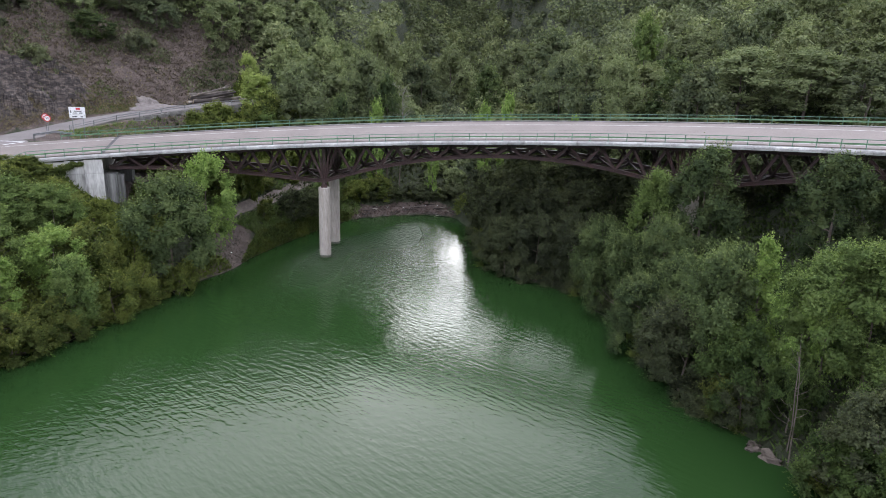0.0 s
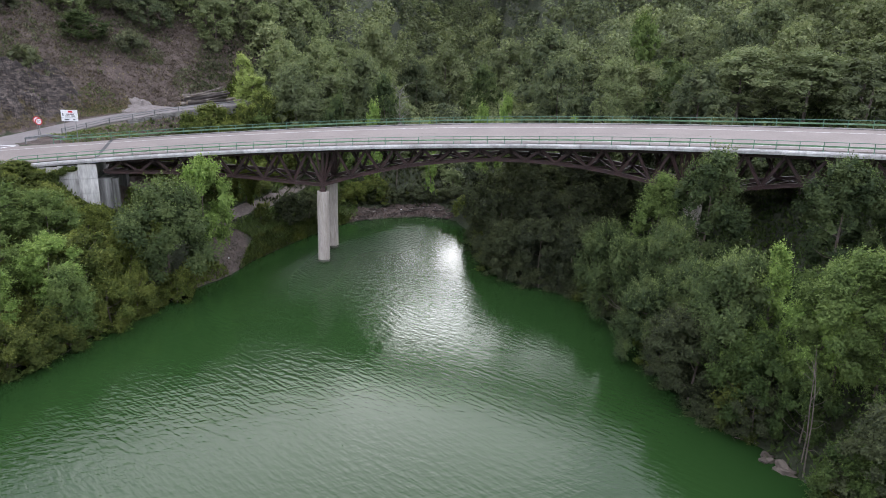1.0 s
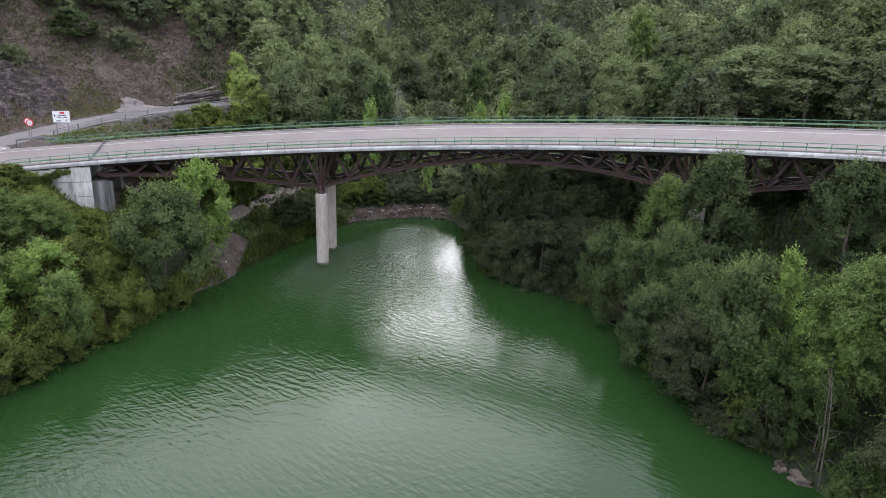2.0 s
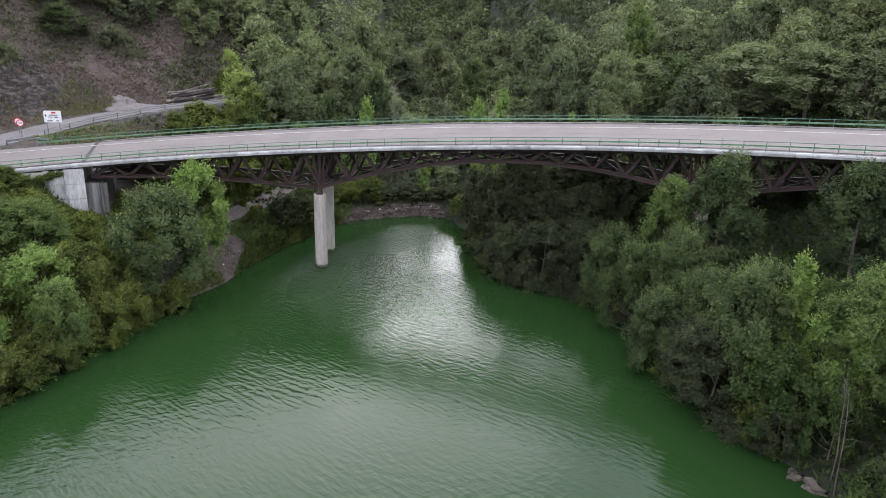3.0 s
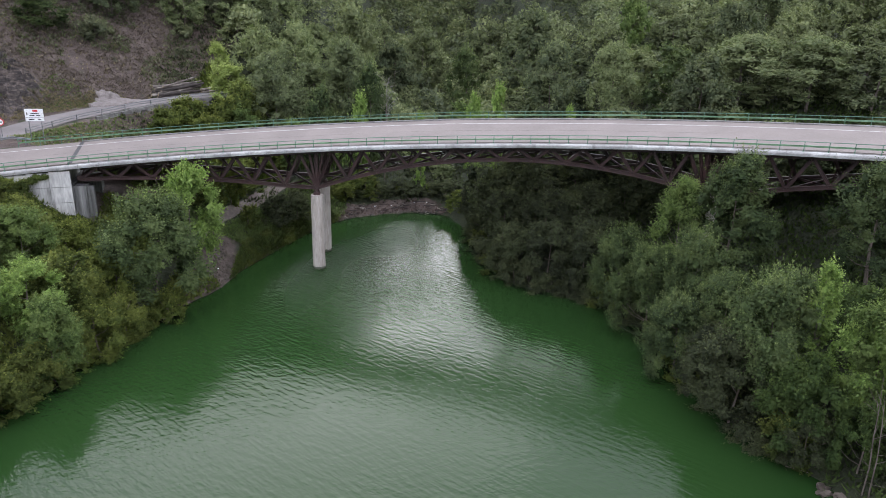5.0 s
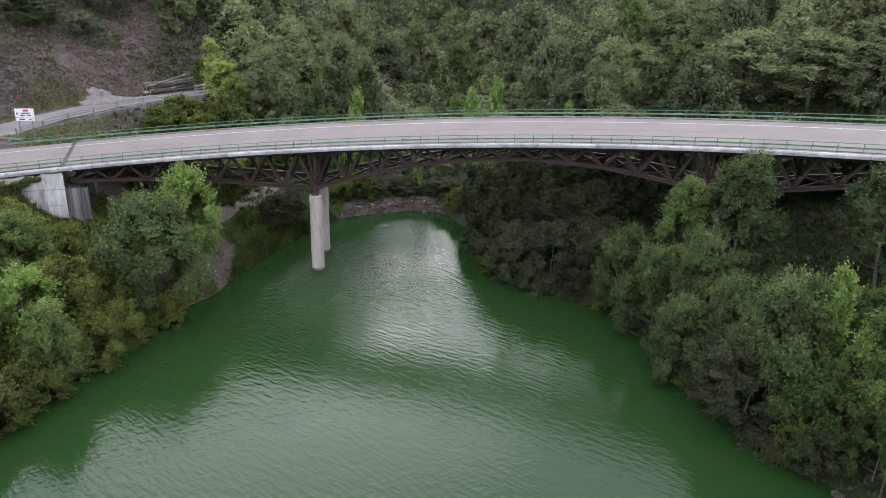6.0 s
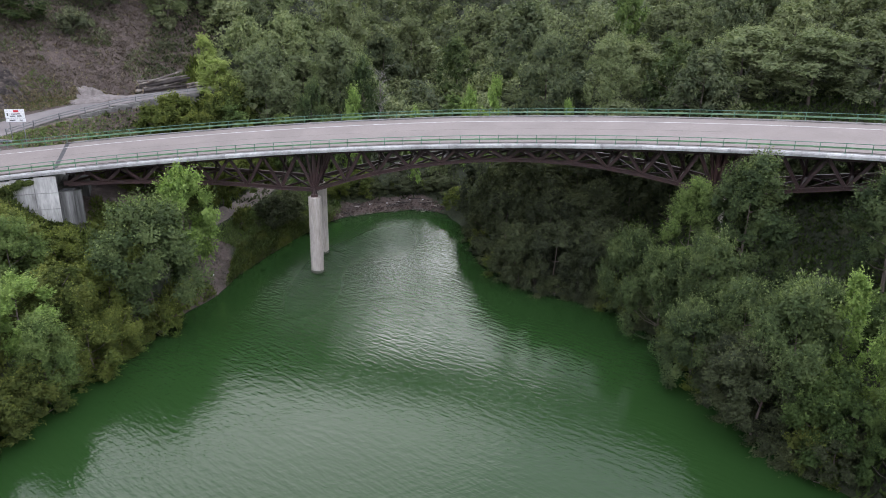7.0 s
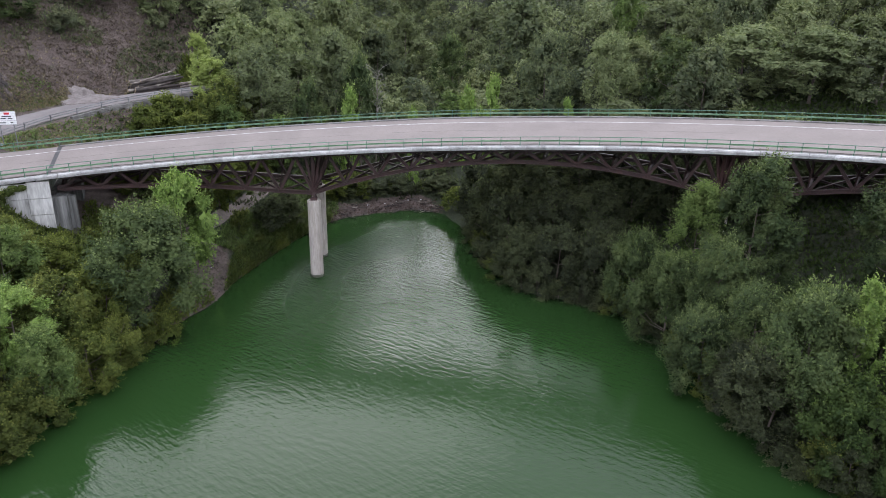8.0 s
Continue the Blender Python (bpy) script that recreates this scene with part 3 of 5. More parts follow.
# railings: posts two metres apart, a thin top rail and a broad painted beam
def railing(r, places, label):
    """A railing with posts at the given distances along the curve."""
    rise = lambda s: min(0.0, 0.3 * (s + 48)) if r < 85 else road_dz(r, s) + 0.91
    line = []
    for a, b in zip(places, places[1:]):
        line += [a, (a + b) / 2]
    line.append(places[-1])
    if r < 85:
        line = [-50.3, -49.2] + line
    bm = bmesh.new()
    prof = [(0.04, -0.34), (0.055, -0.37), (0.02, -0.42), (0.055, -0.47), (0.04, -0.50), (-0.04, -0.50), (-0.055, -0.47), (-0.02, -0.42), (-0.055, -0.37), (-0.04, -0.34)]
    sweep(bm, [[at(s, r + u, rise(s) + v) for u, v in prof] for s in line], True)
    bmesh.ops.recalc_face_normals(bm, faces=bm.faces)
    beam = own(part("railing", bm, RAIL_GREEN, None, label))
    bm = bmesh.new()
    rings = []
    for s in line:
        c = at(s, r, rise(s) - 0.03)
        out = (at(s, r + 1) - at(s, r)).normalized()
        rings.append([c + out * 0.035 * math.cos(j * math.tau / 6) + Vector((0, 0, 0.035 * math.sin(j * math.tau / 6))) for j in range(6)])
    sweep(bm, rings, True)
    under(part("top_rail", bm, POST_GREEN, None, "thin dull green tube"), beam)
    bm = bmesh.new()
    bar(bm, (0, 0, -0.92), (0, 0, -0.02), 0.06, 0.10, (0, 1, 0))
    block(bm, 0, 0, -0.91, 0.18, 0.18, 0.03)
    shared = bpy.data.meshes.new("post")
    bm.to_mesh(shared)
    bm.free()
    shared.materials.append(POST_GREEN)
    for s in places:
        post = new("post", shared)
        post.matrix_basis = Matrix.Translation(at(s, r, rise(s))) @ pose(0, 0, 0, 0, 0, -math.degrees(PHI + s / RAD))
        under(post, beam)


railing(82.0, [-48.0 + 2 * k for k in range(25)] + [2.25 + 2 * k for k in range(27)], "pale green steel bridge railing")
railing(92.0, [-46.0 + 2 * k for k in range(51)], "pale green steel bridge railing")

# left abutment: stepped front wall and a panelled wing wall along the embankment
abutment = thing("abutment", *at(-41, 82, -6), "pale stained concrete bridge abutment with panelled wing wall on the bank", "abutment")


def curved_block(name, s0, s1, r0, r1, z0, z1, mat, parent, label=""):
    """A block along the curve with level bottom and top (heights in the world)."""
    bm = bmesh.new()
    rings = []
    for s in np.linspace(s0, s1, 3):
        a, b = at(s, r0), at(s, r1)
        rings.append([(a.x, a.y, z0), (b.x, b.y, z0), (b.x, b.y, z1), (a.x, a.y, z1)])
    sweep(bm, rings, True)
    bmesh.ops.recalc_face_normals(bm, faces=bm.faces)
    ob = part(name, bm, mat, None, label)
    return under(ob, parent, Matrix.Translation(at(-41, 82, -6)))


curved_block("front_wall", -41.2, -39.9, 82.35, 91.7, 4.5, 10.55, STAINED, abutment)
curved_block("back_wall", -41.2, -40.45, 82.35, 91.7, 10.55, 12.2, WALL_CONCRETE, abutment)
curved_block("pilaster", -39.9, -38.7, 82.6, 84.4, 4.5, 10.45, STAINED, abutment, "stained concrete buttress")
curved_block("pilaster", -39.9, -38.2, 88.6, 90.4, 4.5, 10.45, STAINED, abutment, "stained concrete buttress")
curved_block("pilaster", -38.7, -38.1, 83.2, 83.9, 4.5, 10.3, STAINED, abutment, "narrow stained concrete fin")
curved_block("wing_core", -48.5, -40.3, 82.05, 82.35, 5.0, 12.0, WALL_CONCRETE, abutment)
for row, (z0, z1) in enumerate([(5.4, 7.35), (7.40, 8.85), (8.90, 10.55), (10.60, 12.35)]):
    for col in range(4):
        a = -40.0 - 2.1 * col
        top = min(z1, 16.59 + GRADE * (a - 2.1) - 1.43)
        if top > z0 + 0.1:
            curved_block("wall_panel", a - 2.05, a, 81.86, 82.05, z0, top, WALL_CONCRETE, abutment)


# ---- trees ----
def leaf_cloud(rng, centres, radii, squash, count, size, core, upward=0.5, depth=(0.5, 1.18)):
    """Single leaves laid over many rounded lobes: three corners each."""
    centres, radii = np.asarray(centres), np.asarray(radii)
    share = radii ** 2 / (radii ** 2).sum()
    pick = rng.choice(len(radii), count, p=share)
    n = rng.normal(size=(count, 3)) + np.array([0, 0, 0.55])
    n /= np.linalg.norm(n, axis=1)[:, None]
    away = centres[pick] - core
    away /= np.linalg.norm(away, axis=1)[:, None] + 1e-6
    flip = (n * away).sum(1) < -0.25
    n[flip] *= np.array([-1, -1, 1])
    deep = rng.uniform(*depth, count) ** 0.8
    p = centres[pick] + n * (radii[pick] * deep)[:, None] * np.array([1, 1, squash])
    facing = n * 1.0 + rng.normal(size=(count, 3)) * 0.5 + np.array([0, 0, upward])
    facing /= np.linalg.norm(facing, axis=1)[:, None]
    u = np.cross(facing, rng.normal(size=(count, 3)))
    u /= np.linalg.norm(u, axis=1)[:, None]
    v = np.cross(facing, u)
    length = size * rng.uniform(0.6, 1.35, count)[:, None]
    width = length * rng.uniform(0.26, 0.42, count)[:, None]
    droop = -0.18 * length * np.array([[0, 0, 1.0]])
    return np.stack([p - u * length / 2 + v * width, p - u * length / 2 - v * width, p + u * length / 2 + droop], 1).reshape(-1, 3)


def sprays(rng, centres, radii, squash, count, size, core, upward, reach, each=8):
    """Leafy shoots that stand out of the lobes; returns corners and how young each leaf is (0 old, 1 at the tip),
    raised up the crown as painted top light.
    """
    shoots = max(1, count // each)
    share = radii ** 2 / (radii ** 2).sum()
    pick = rng.choice(len(radii), shoots, p=share)
    n = rng.normal(size=(shoots, 3)) + np.array([0, 0, 0.6])
    n /= np.linalg.norm(n, axis=1)[:, None]
    away = centres[pick] - core
    away /= np.linalg.norm(away, axis=1)[:, None] + 1e-6
    flip = (n * away).sum(1) < -0.1
    n[flip] *= np.array([-1, -1, 1])
    start = centres[pick] + n * (radii[pick] * rng.uniform(0.45, 1.0, shoots))[:, None] * np.array([1, 1, squash])
    way = n * 0.6 + away * 0.5 + rng.normal(size=(shoots, 3)) * 0.3 + np.array([0, 0, upward])
    way /= np.linalg.norm(way, axis=1)[:, None]
    long = reach * rng.uniform(0.45, 1.3, shoots) * np.where(rng.uniform(size=shoots) < 0.15, 1.7, 1.0)
    a = np.cross(way, np.array([0.31, 0.83, 0.46]))
    a /= np.linalg.norm(a, axis=1)[:, None]
    c = np.cross(way, a)
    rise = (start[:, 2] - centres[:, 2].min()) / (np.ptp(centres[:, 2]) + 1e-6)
    crown_light = rng.uniform(0.25, 1.1, shoots) * (0.45 + 0.7 * np.clip(rise, 0, 1) ** 1.5)    # shoots pale with height: top light put into the leaf colour
    out, young = [], []
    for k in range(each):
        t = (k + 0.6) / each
        turn = k * 2.4 + rng.uniform(0, 0.8, shoots)
        side = a * np.cos(turn)[:, None] + c * np.sin(turn)[:, None]
        p = start + way * (long * t)[:, None] + np.array([0, 0, -0.12]) * (long * t * t)[:, None]
        u = way * (0.35 + 0.5 * t) + side * (0.95 - 0.5 * t)
        u /= np.linalg.norm(u, axis=1)[:, None]
        flat = np.cross(u, way + rng.normal(size=(shoots, 3)) * 0.4)
        flat /= np.linalg.norm(flat, axis=1)[:, None] + 1e-6
        length = (size * rng.uniform(0.75, 1.3, shoots) * (1.15 - 0.45 * t))[:, None]
        width = length * rng.uniform(0.20, 0.34, shoots)[:, None]
        out.append(np.stack([p + flat * width + u * length * 0.3, p - flat * width + u * length * 0.3, p + u * length - np.array([0, 0, 0.15]) * length], 1))
        young.append(t * crown_light)
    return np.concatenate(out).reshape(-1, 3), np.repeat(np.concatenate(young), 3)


def fast_mesh(name, verts, faces):
    me = bpy.data.meshes.new(name)
    me.vertices.add(len(verts))
    me.vertices.foreach_set("co", np.asarray(verts, np.float32).ravel())
    k = faces.shape[1]
    me.loops.add(faces.size)
    me.loops.foreach_set("vertex_index", faces.ravel().astype(np.int32))
    me.polygons.add(len(faces))
    me.polygons.foreach_set("loop_start", np.arange(0, faces.size, k, dtype=np.int32))
    me.polygons.foreach_set("loop_total", np.full(len(faces), k, dtype=np.int32))
    me.update(calc_edges=True)
    return me


def crown_shape(rng, habit, radius, height, lobes):
    """Centres and radii of the lobes of a crown whose foot is at z = 0: uneven in outline, with several leading tops."""
    c, r = [], []
    ph = rng.uniform(0, math.tau, 6)
    lead = max(2, lobes // 16)
    for k in range(lobes):
        t = (k + 0.5) / lobes
        a = k * 2.39996 + rng.uniform(-0.5, 0.5)
        if habit == "spire":
            z = t
            reach = (1 - z) ** 0.6 * 0.62 + 0.08
        elif habit == "dome":
            z = t ** 0.8
            reach = math.sqrt(max(0.02, 1 - (max(0, z - 0.25) / 0.78) ** 2)) * 0.72
        else:
            z = t ** 0.9
            reach = math.sin(math.pi * min(0.96, 0.18 + 0.78 * z)) ** 0.7 * 0.72
        reach *= 1 + 0.17 * math.sin(2 * a + ph[0] + 3 * z) + 0.13 * math.sin(3 * a + ph[1] - 5 * z) + 0.10 * math.sin(5 * a + ph[2] + 9 * z)
        z *= 1 + 0.07 * math.sin(a + ph[3]) + 0.06 * math.sin(3 * a + ph[4])
        q = rng.uniform(0.25, 0.7) if k % 5 == 0 else rng.uniform(0.90, 1.08)
        size = (0.17 + 0.17 * rng.uniform() ** 1.4) * radius * (0.75 if habit == "spire" else 1)
        c.append((reach * q * radius * math.cos(a), reach * q * radius * math.sin(a), 0.08 * height + min(0.97, z) * height * 0.82 + rng.uniform(-0.05, 0.05) * height))
        r.append(size)
    for k in range(lead):
        a, q = rng.uniform(0, math.tau), rng.uniform(0.05, 0.55) * radius
        top = height * (1.0 - 0.42 * (q / radius) ** 1.5 - rng.uniform(0, 0.08))
        for i in range(4):
            c.append((q * math.cos(a) + rng.uniform(-0.06, 0.06) * radius, q * math.sin(a) + rng.uniform(-0.06, 0.06) * radius, top - (0.10 + 0.16 * i) * radius))
            r.append((0.07 + 0.045 * i) * radius)
    return np.array(c), np.array(r)


def tree_kind(kind, habit, radius, height, bare, lobes, leaves, size, seed, upward=0.5, twigs=9, spray=0.6, reach=0.8):
    """Trunk with limbs and a crown of separate leaves, at its real size. bare: height of clear trunk."""
    rng = np.random.default_rng(seed)
    c, r = crown_shape(rng, habit, radius, height - bare, lobes)
    c[:, 2] += bare
    core = np.array([0, 0, bare + (height - bare) * 0.42])
    loose = leaf_cloud(rng, c, r, 0.7, int(leaves * (0.92 - spray)), size, core, upward, (0.55, 1.15))
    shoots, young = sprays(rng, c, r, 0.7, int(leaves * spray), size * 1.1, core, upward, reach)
    inner = leaf_cloud(rng, c, r, 0.85, int(leaves * 0.08), size * 2.9, core, upward, (0.15, 0.5))
    verts = np.concatenate([loose, shoots, inner])
    crown = fast_mesh(kind + "_crown", verts, np.arange(len(verts)).reshape(-1, 3))
    # tip age mixed with the light painted into the upper crown
    age_and_light = crown.attributes.new("young", "FLOAT", "POINT")
    age_and_light.data.foreach_set("value", np.concatenate([np.full(len(loose), 0.15), young, np.zeros(len(inner))]).astype(np.float32))
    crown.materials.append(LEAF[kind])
    bm = bmesh.new()
    lean = rng.uniform(-0.25, 0.25, 2)
    top = bare + (height - bare) * 0.72
    girth = (0.006 if kind == "ash" else 0.011) * height + 0.03
    spine = [Vector((lean[0] * u * 2 + 0.12 * math.sin(u * 7 + seed), lean[1] * u * 2, -0.6 + u * (top + 0.6))) for u in (0, 0.2, 0.45, 0.7, 1)]
    tube(bm, spine, [girth * 1.3, girth, girth * 0.8, girth * 0.5, girth * 0.18], 7)
    for k in rng.choice(len(r), min(twigs, len(r)), replace=False):
        end = Vector(c[k])
        z = max(0.3, min(top * 0.9, end.z - 0.35 * math.hypot(end.x, end.y) - 0.4))
        root = Vector((lean[0] * 2 * z / top, lean[1] * 2 * z / top, z))
        mid = root.lerp(end, 0.5) + Vector((0, 0, -0.08 * (end - root).length))
        tube(bm, [root, mid, end], [girth * 0.42, girth * 0.25, 0.02], 5)
    trunk = bpy.data.meshes.new(kind + "_trunk")
    bm.to_mesh(trunk)
    bm.free()
    trunk.materials.append(BARK)
    return crown, trunk, height


KINDS = {}


def kinds(key, count, *args, **more):
    KINDS[key] = [tree_kind(*args, seed=100 * len(KINDS) + k, **more) for k in range(count)]


kinds("alder", 3, "alder", "dome", 3.6, 8.5, 0.3, 44, 12500, 0.24, upward=0.7, reach=0.75)
kinds("far_alder", 3, "alder", "dome", 3.6, 8.5, 0.3, 44, 5000, 0.38, upward=0.7, reach=0.9)
kinds("willow", 3, "willow", "dome", 4.2, 8.5, 0.2, 55, 16000, 0.24, upward=1.1, reach=0.85, spray=0.7)
kinds("tall_willow", 2, "willow", "dome", 3.9, 13.0, 0.6, 66, 20000, 0.25, upward=1.0, reach=0.85, spray=0.66)
kinds("ash", 3, "ash", "oval", 3.2, 9.0, 0.8, 30, 12500, 0.25, upward=0.35, reach=0.8, spray=0.72)
kinds("young_ash", 1, "bright", "oval", 3.2, 9.0, 0.8, 23, 11000, 0.30, upward=0.3, reach=0.8, spray=0.75)
kinds("tall_ash", 2, "ash", "oval", 3.6, 14.5, 1.6, 46, 21000, 0.25, upward=0.35, reach=0.85, spray=0.72)
kinds("spire", 1, "bright", "spire", 1.9, 9.0, 0.3, 40, 9000, 0.22, upward=0.9, reach=0.6, spray=0.72)
kinds("hazel", 3, "hazel", "dome", 2.6, 5.0, 0.1, 27, 8500, 0.23, upward=0.5, reach=0.65)
kinds("dark_hazel", 3, "green", "dome", 2.6, 5.0, 0.1, 34, 9500, 0.22, upward=0.6, reach=0.6)
kinds("far_hazel", 2, "hazel", "dome", 2.6, 5.0, 0.1, 27, 4200, 0.33, upward=0.5, reach=0.7)
kinds("bush", 3, "hazel", "dome", 1.5, 2.6, 0.0, 14, 3800, 0.19, upward=0.5, reach=0.5)
kinds("fringe", 3, "alder", "dome", 1.8, 3.4, 0.0, 16, 4800, 0.21, upward=0.3, reach=0.6)
kinds("oak", 4, "oak", "oval", 4.4, 11.5, 0.4, 52, 5600, 0.40, reach=0.75, spray=0.5, upward=0.7)
kinds("round", 3, "oak", "dome", 4.7, 10.5, 0.2, 56, 5600, 0.40, reach=0.75, spray=0.5, upward=0.7)
kinds("far_willow", 2, "willow", "oval", 4.2, 10.5, 0.4, 48, 5600, 0.36, upward=1.0, reach=0.95)
kinds("far_ash", 2, "ash", "oval", 3.2, 9.5, 0.4, 25, 3200, 0.42, reach=1.1)
kinds("big_round", 3, "oak", "dome", 5.6, 16.0, 0.6, 96, 14000, 0.36, reach=0.8, spray=0.55, upward=0.7)
kinds("far_bright", 2, "bright", "oval", 2.2, 8.0, 0.2, 26, 3000, 0.34, upward=0.9, reach=0.8)
kinds("poplar", 1, "poplar", "oval", 2.6, 11.0, 0.4, 33, 6500, 0.36, upward=1.2, reach=1.0)
kinds("scrub", 3, "scrub", "dome", 1.7, 2.2, 0.0, 13, 1100, 0.32, upward=0.6, reach=0.6, twigs=3)
kinds("far_oak", 4, "oak", "oval", 4.4, 11.5, 0.4, 34, 2300, 0.62, reach=1.2, spray=0.5, twigs=5)
kinds("sapling", 3, "oak", "dome", 2.2, 4.0, 0.0, 20, 1500, 0.42, reach=0.8, spray=0.5, twigs=4)
kinds("shade_oak", 3, "shade", "dome", 4.6, 11.0, 0.3, 54, 5400, 0.40, reach=0.75, spray=0.5, twigs=6, upward=0.7)

LABELS = {
    "far_bright": "vivid yellow-green young tree at the edge of the wood",
    "dark_hazel": "dense mid-green hazel bush above the water",
    "spire": "slender pointed light green young tree above the bank",
    "far_oak": "dark green broadleaf tree in the valley wood", "sapling": "green sapling growing between the woodland trees",
    "shade_oak": "deep green broadleaf tree on the shaded slope",
    "young_ash": "vivid light green young ash beside the abutment",
    "far_alder": "dark green alder in the shade of the bridge", "far_hazel": "yellow-green leafy bush behind the bridge",
    "alder": "dark green alder overhanging the water's edge", "willow": "grey-green willow with a dense domed crown",
    "ash": "bright green ash tree with feathery leaves", "hazel": "yellow-green leafy bush on the bank", "bush": "small leafy green bush", "fringe": "dark green bush hanging over the water",
    "oak": "dark green broadleaf tree in the valley wood", "round": "green broadleaf tree with a rounded crown in the wood",
    "tall_willow": "tall grey-green willow reaching the bridge deck", "tall_ash": "tall bright green ash tree above the water", "big_round": "large green broadleaf tree with a rounded crown behind the bridge",
    "far_willow": "pale grey-green tree in the valley wood", "far_ash": "light green young tree in the wood",
    "poplar": "slender yellow-green poplar beside the road", "scrub": "low dull green scrub bush on the slope",
}
COUNT = [0]
SEEN = {}


def plant(key, x, y, top=None, wide=None, group=""):
    """A tree of that kind standing on the ground, with its top at that height and its crown that wide."""
    pick = COUNT[0] * 7 % len(KINDS[key]) if len(KINDS[key]) > 1 else 0
    COUNT[0] += 1
    crown, trunk, tall = KINDS[key][pick]
    z = height_at(x, y)
    rise = max(1.2, (top - z)) if top else tall * random.uniform(0.8, 1.2)
    k = rise / tall
    base = {"dark_hazel": 2.6, "far_bright": 2.2, "spire": 1.9, "far_oak": 4.4, "sapling": 2.2, "shade_oak": 4.6, "young_ash": 3.2, "far_alder": 3.6, "far_hazel": 2.6, "alder": 3.6, "willow": 4.2, "ash": 3.2, "hazel": 2.6, "bush": 1.5, "fringe": 1.8, "oak": 4.4, "round": 4.7, "far_willow": 4.2, "far_ash": 3.2, "poplar": 2.6, "tall_willow": 3.9, "tall_ash": 3.6, "big_round": 5.6, "scrub": 1.7}[key]
    w = wide / base if wide else k * random.uniform(0.9, 1.1)
    name = "bush" if key in ("bush", "scrub", "hazel", "dark_hazel", "far_hazel", "fringe") else "sapling" if key == "sapling" else "tree"
    ob = thing(name, x, y, z - 0.1, LABELS[key], name, group)
    ob.matrix_world = pose(x, y, z - 0.1, 0, 0, random.uniform(0, 360)) @ Matrix.Diagonal((w, w, k, 1))
    mesh_object("trunk", trunk, None, ob)
    mesh_object("crown", crown, None, ob)
    return ob


random.seed(5)
G1, G2, G3 = "trees on the left bank", "trees on the right bank", "trees of the valley wood"
# left bank
plant("willow", -28.3, 69.5, 12.6, 5.3, G1)
plant("young_ash", -26.6, 76.2, 14.6, 3.5, G1)
plant("ash", -38.5, 65.5, 12.2, 3.0, G1)
plant("ash", -31.8, 55.0, 7.6, 2.6, G1)
plant("young_ash", -35.0, 58.5, 9.8, 3.0, G1)
plant("hazel", -33.5, 62.5, 8.6, 3.4, G1)
plant("hazel", -31.0, 66.0, 8.0, 2.8, G1)
plant("hazel", -30.3, 59.5, 5.0, 2.6, G1)
plant("hazel", -29.0, 62.5, 4.6, 2.2, G1)
plant("hazel", -32.6, 53.0, 4.2, 2.4, G1)
plant("hazel", -34.2, 49.5, 4.6, 2.6, G1)
plant("hazel", -36.2, 46.0, 5.2, 3.0, G1)
plant("ash", -39.5, 57.0, 11.5, 3.4, G1)
plant("young_ash", -36.8, 52.5, 8.6, 2.4, G1)
plant("hazel", -41.0, 70.5, 11.2, 3.2, G1)
plant("hazel", -36.5, 70.0, 9.4, 2.6, G1)
plant("ash", -43.0, 63.5, 13.4, 3.4, G1)
plant("ash", -41.0, 49.0, 11.0, 3.6, G1)
plant("hazel", -45.5, 70.0, 13.0, 3.2, G1)
plant("bush", -26.6, 66.6, 3.0, 1.8, G1)
plant("far_alder", -20.4, 94.2, 6.4, 2.3, G1)
plant("far_alder", -18.2, 97.0, 6.0, 2.2, G1)
plant("bush", -23.4, 90.5, 5.4, 1.3, G1)
plant("bush", -25.2, 98.5, 7.0, 1.9, G1)
plant("far_hazel", -30.0, 91.0, 9.2, 2.6, G1)
plant("far_hazel", -33.0, 96.0, 11.0, 3.0, G1)
plant("far_hazel", -27.0, 103.0, 9.0, 2.8, G1)
plant("far_hazel", -12.8, 107.0, 5.5, 2.4, G1)
plant("far_hazel", -9.0, 109.5, 6.0, 2.6, G1)
plant("far_alder", -3.0, 111.5, 4.6, 2.8, G1)
plant("far_alder", 3.5, 110.5, 4.8, 2.6, G1)
# right bank, from the far end
plant("far_hazel", 5.2, 104.5, 4.4, 2.0, G2)
plant("far_alder", 7.6, 99.0, 9.5, 3.2, G2)
plant("far_alder", 8.5, 91.0, 10.2, 3.4, G2)
plant("far_alder", 12.0, 95.0, 12.5, 3.6, G2)
plant("far_alder", 8.6, 84.0, 9.8, 3.4, G2)
plant("far_alder", 13.0, 86.0, 12.0, 3.8, G2)
plant("alder", 9.0, 77.5, 7.2, 3.0, G2)
plant("alder", 12.5, 75.0, 8.2, 3.0, G2)
plant("alder", 13.6, 80.0, 10.4, 3.4, G2)
plant("alder", 16.3, 73.0, 8.8, 3.0, G2)
plant("alder", 18.0, 79.0, 11.5, 3.6, G2)
plant("far_alder", 18.5, 88.0, 13.0, 4.0, G2)
plant("willow", 18.6, 69.3, 9.6, 3.2, G2)
plant("willow", 19.8, 63.0, 9.6, 3.4, G2)
plant("willow", 22.5, 60.0, 11.6, 3.4, G2)
plant("tall_ash", 23.2, 65.8, 15.6, 3.0, G2)
plant("tall_willow", 26.6, 62.8, 18.6, 3.9, G2)
plant("willow", 19.6, 55.5, 7.4, 3.4, G2)
plant("willow", 22.8, 53.5, 10.2, 3.4, G2)
plant("willow", 23.4, 48.0, 12.6, 4.1, G2)
plant("alder", 20.8, 47.5, 7.8, 3.2, G2)
plant("alder", 20.6, 51.0, 6.8, 2.8, G2)
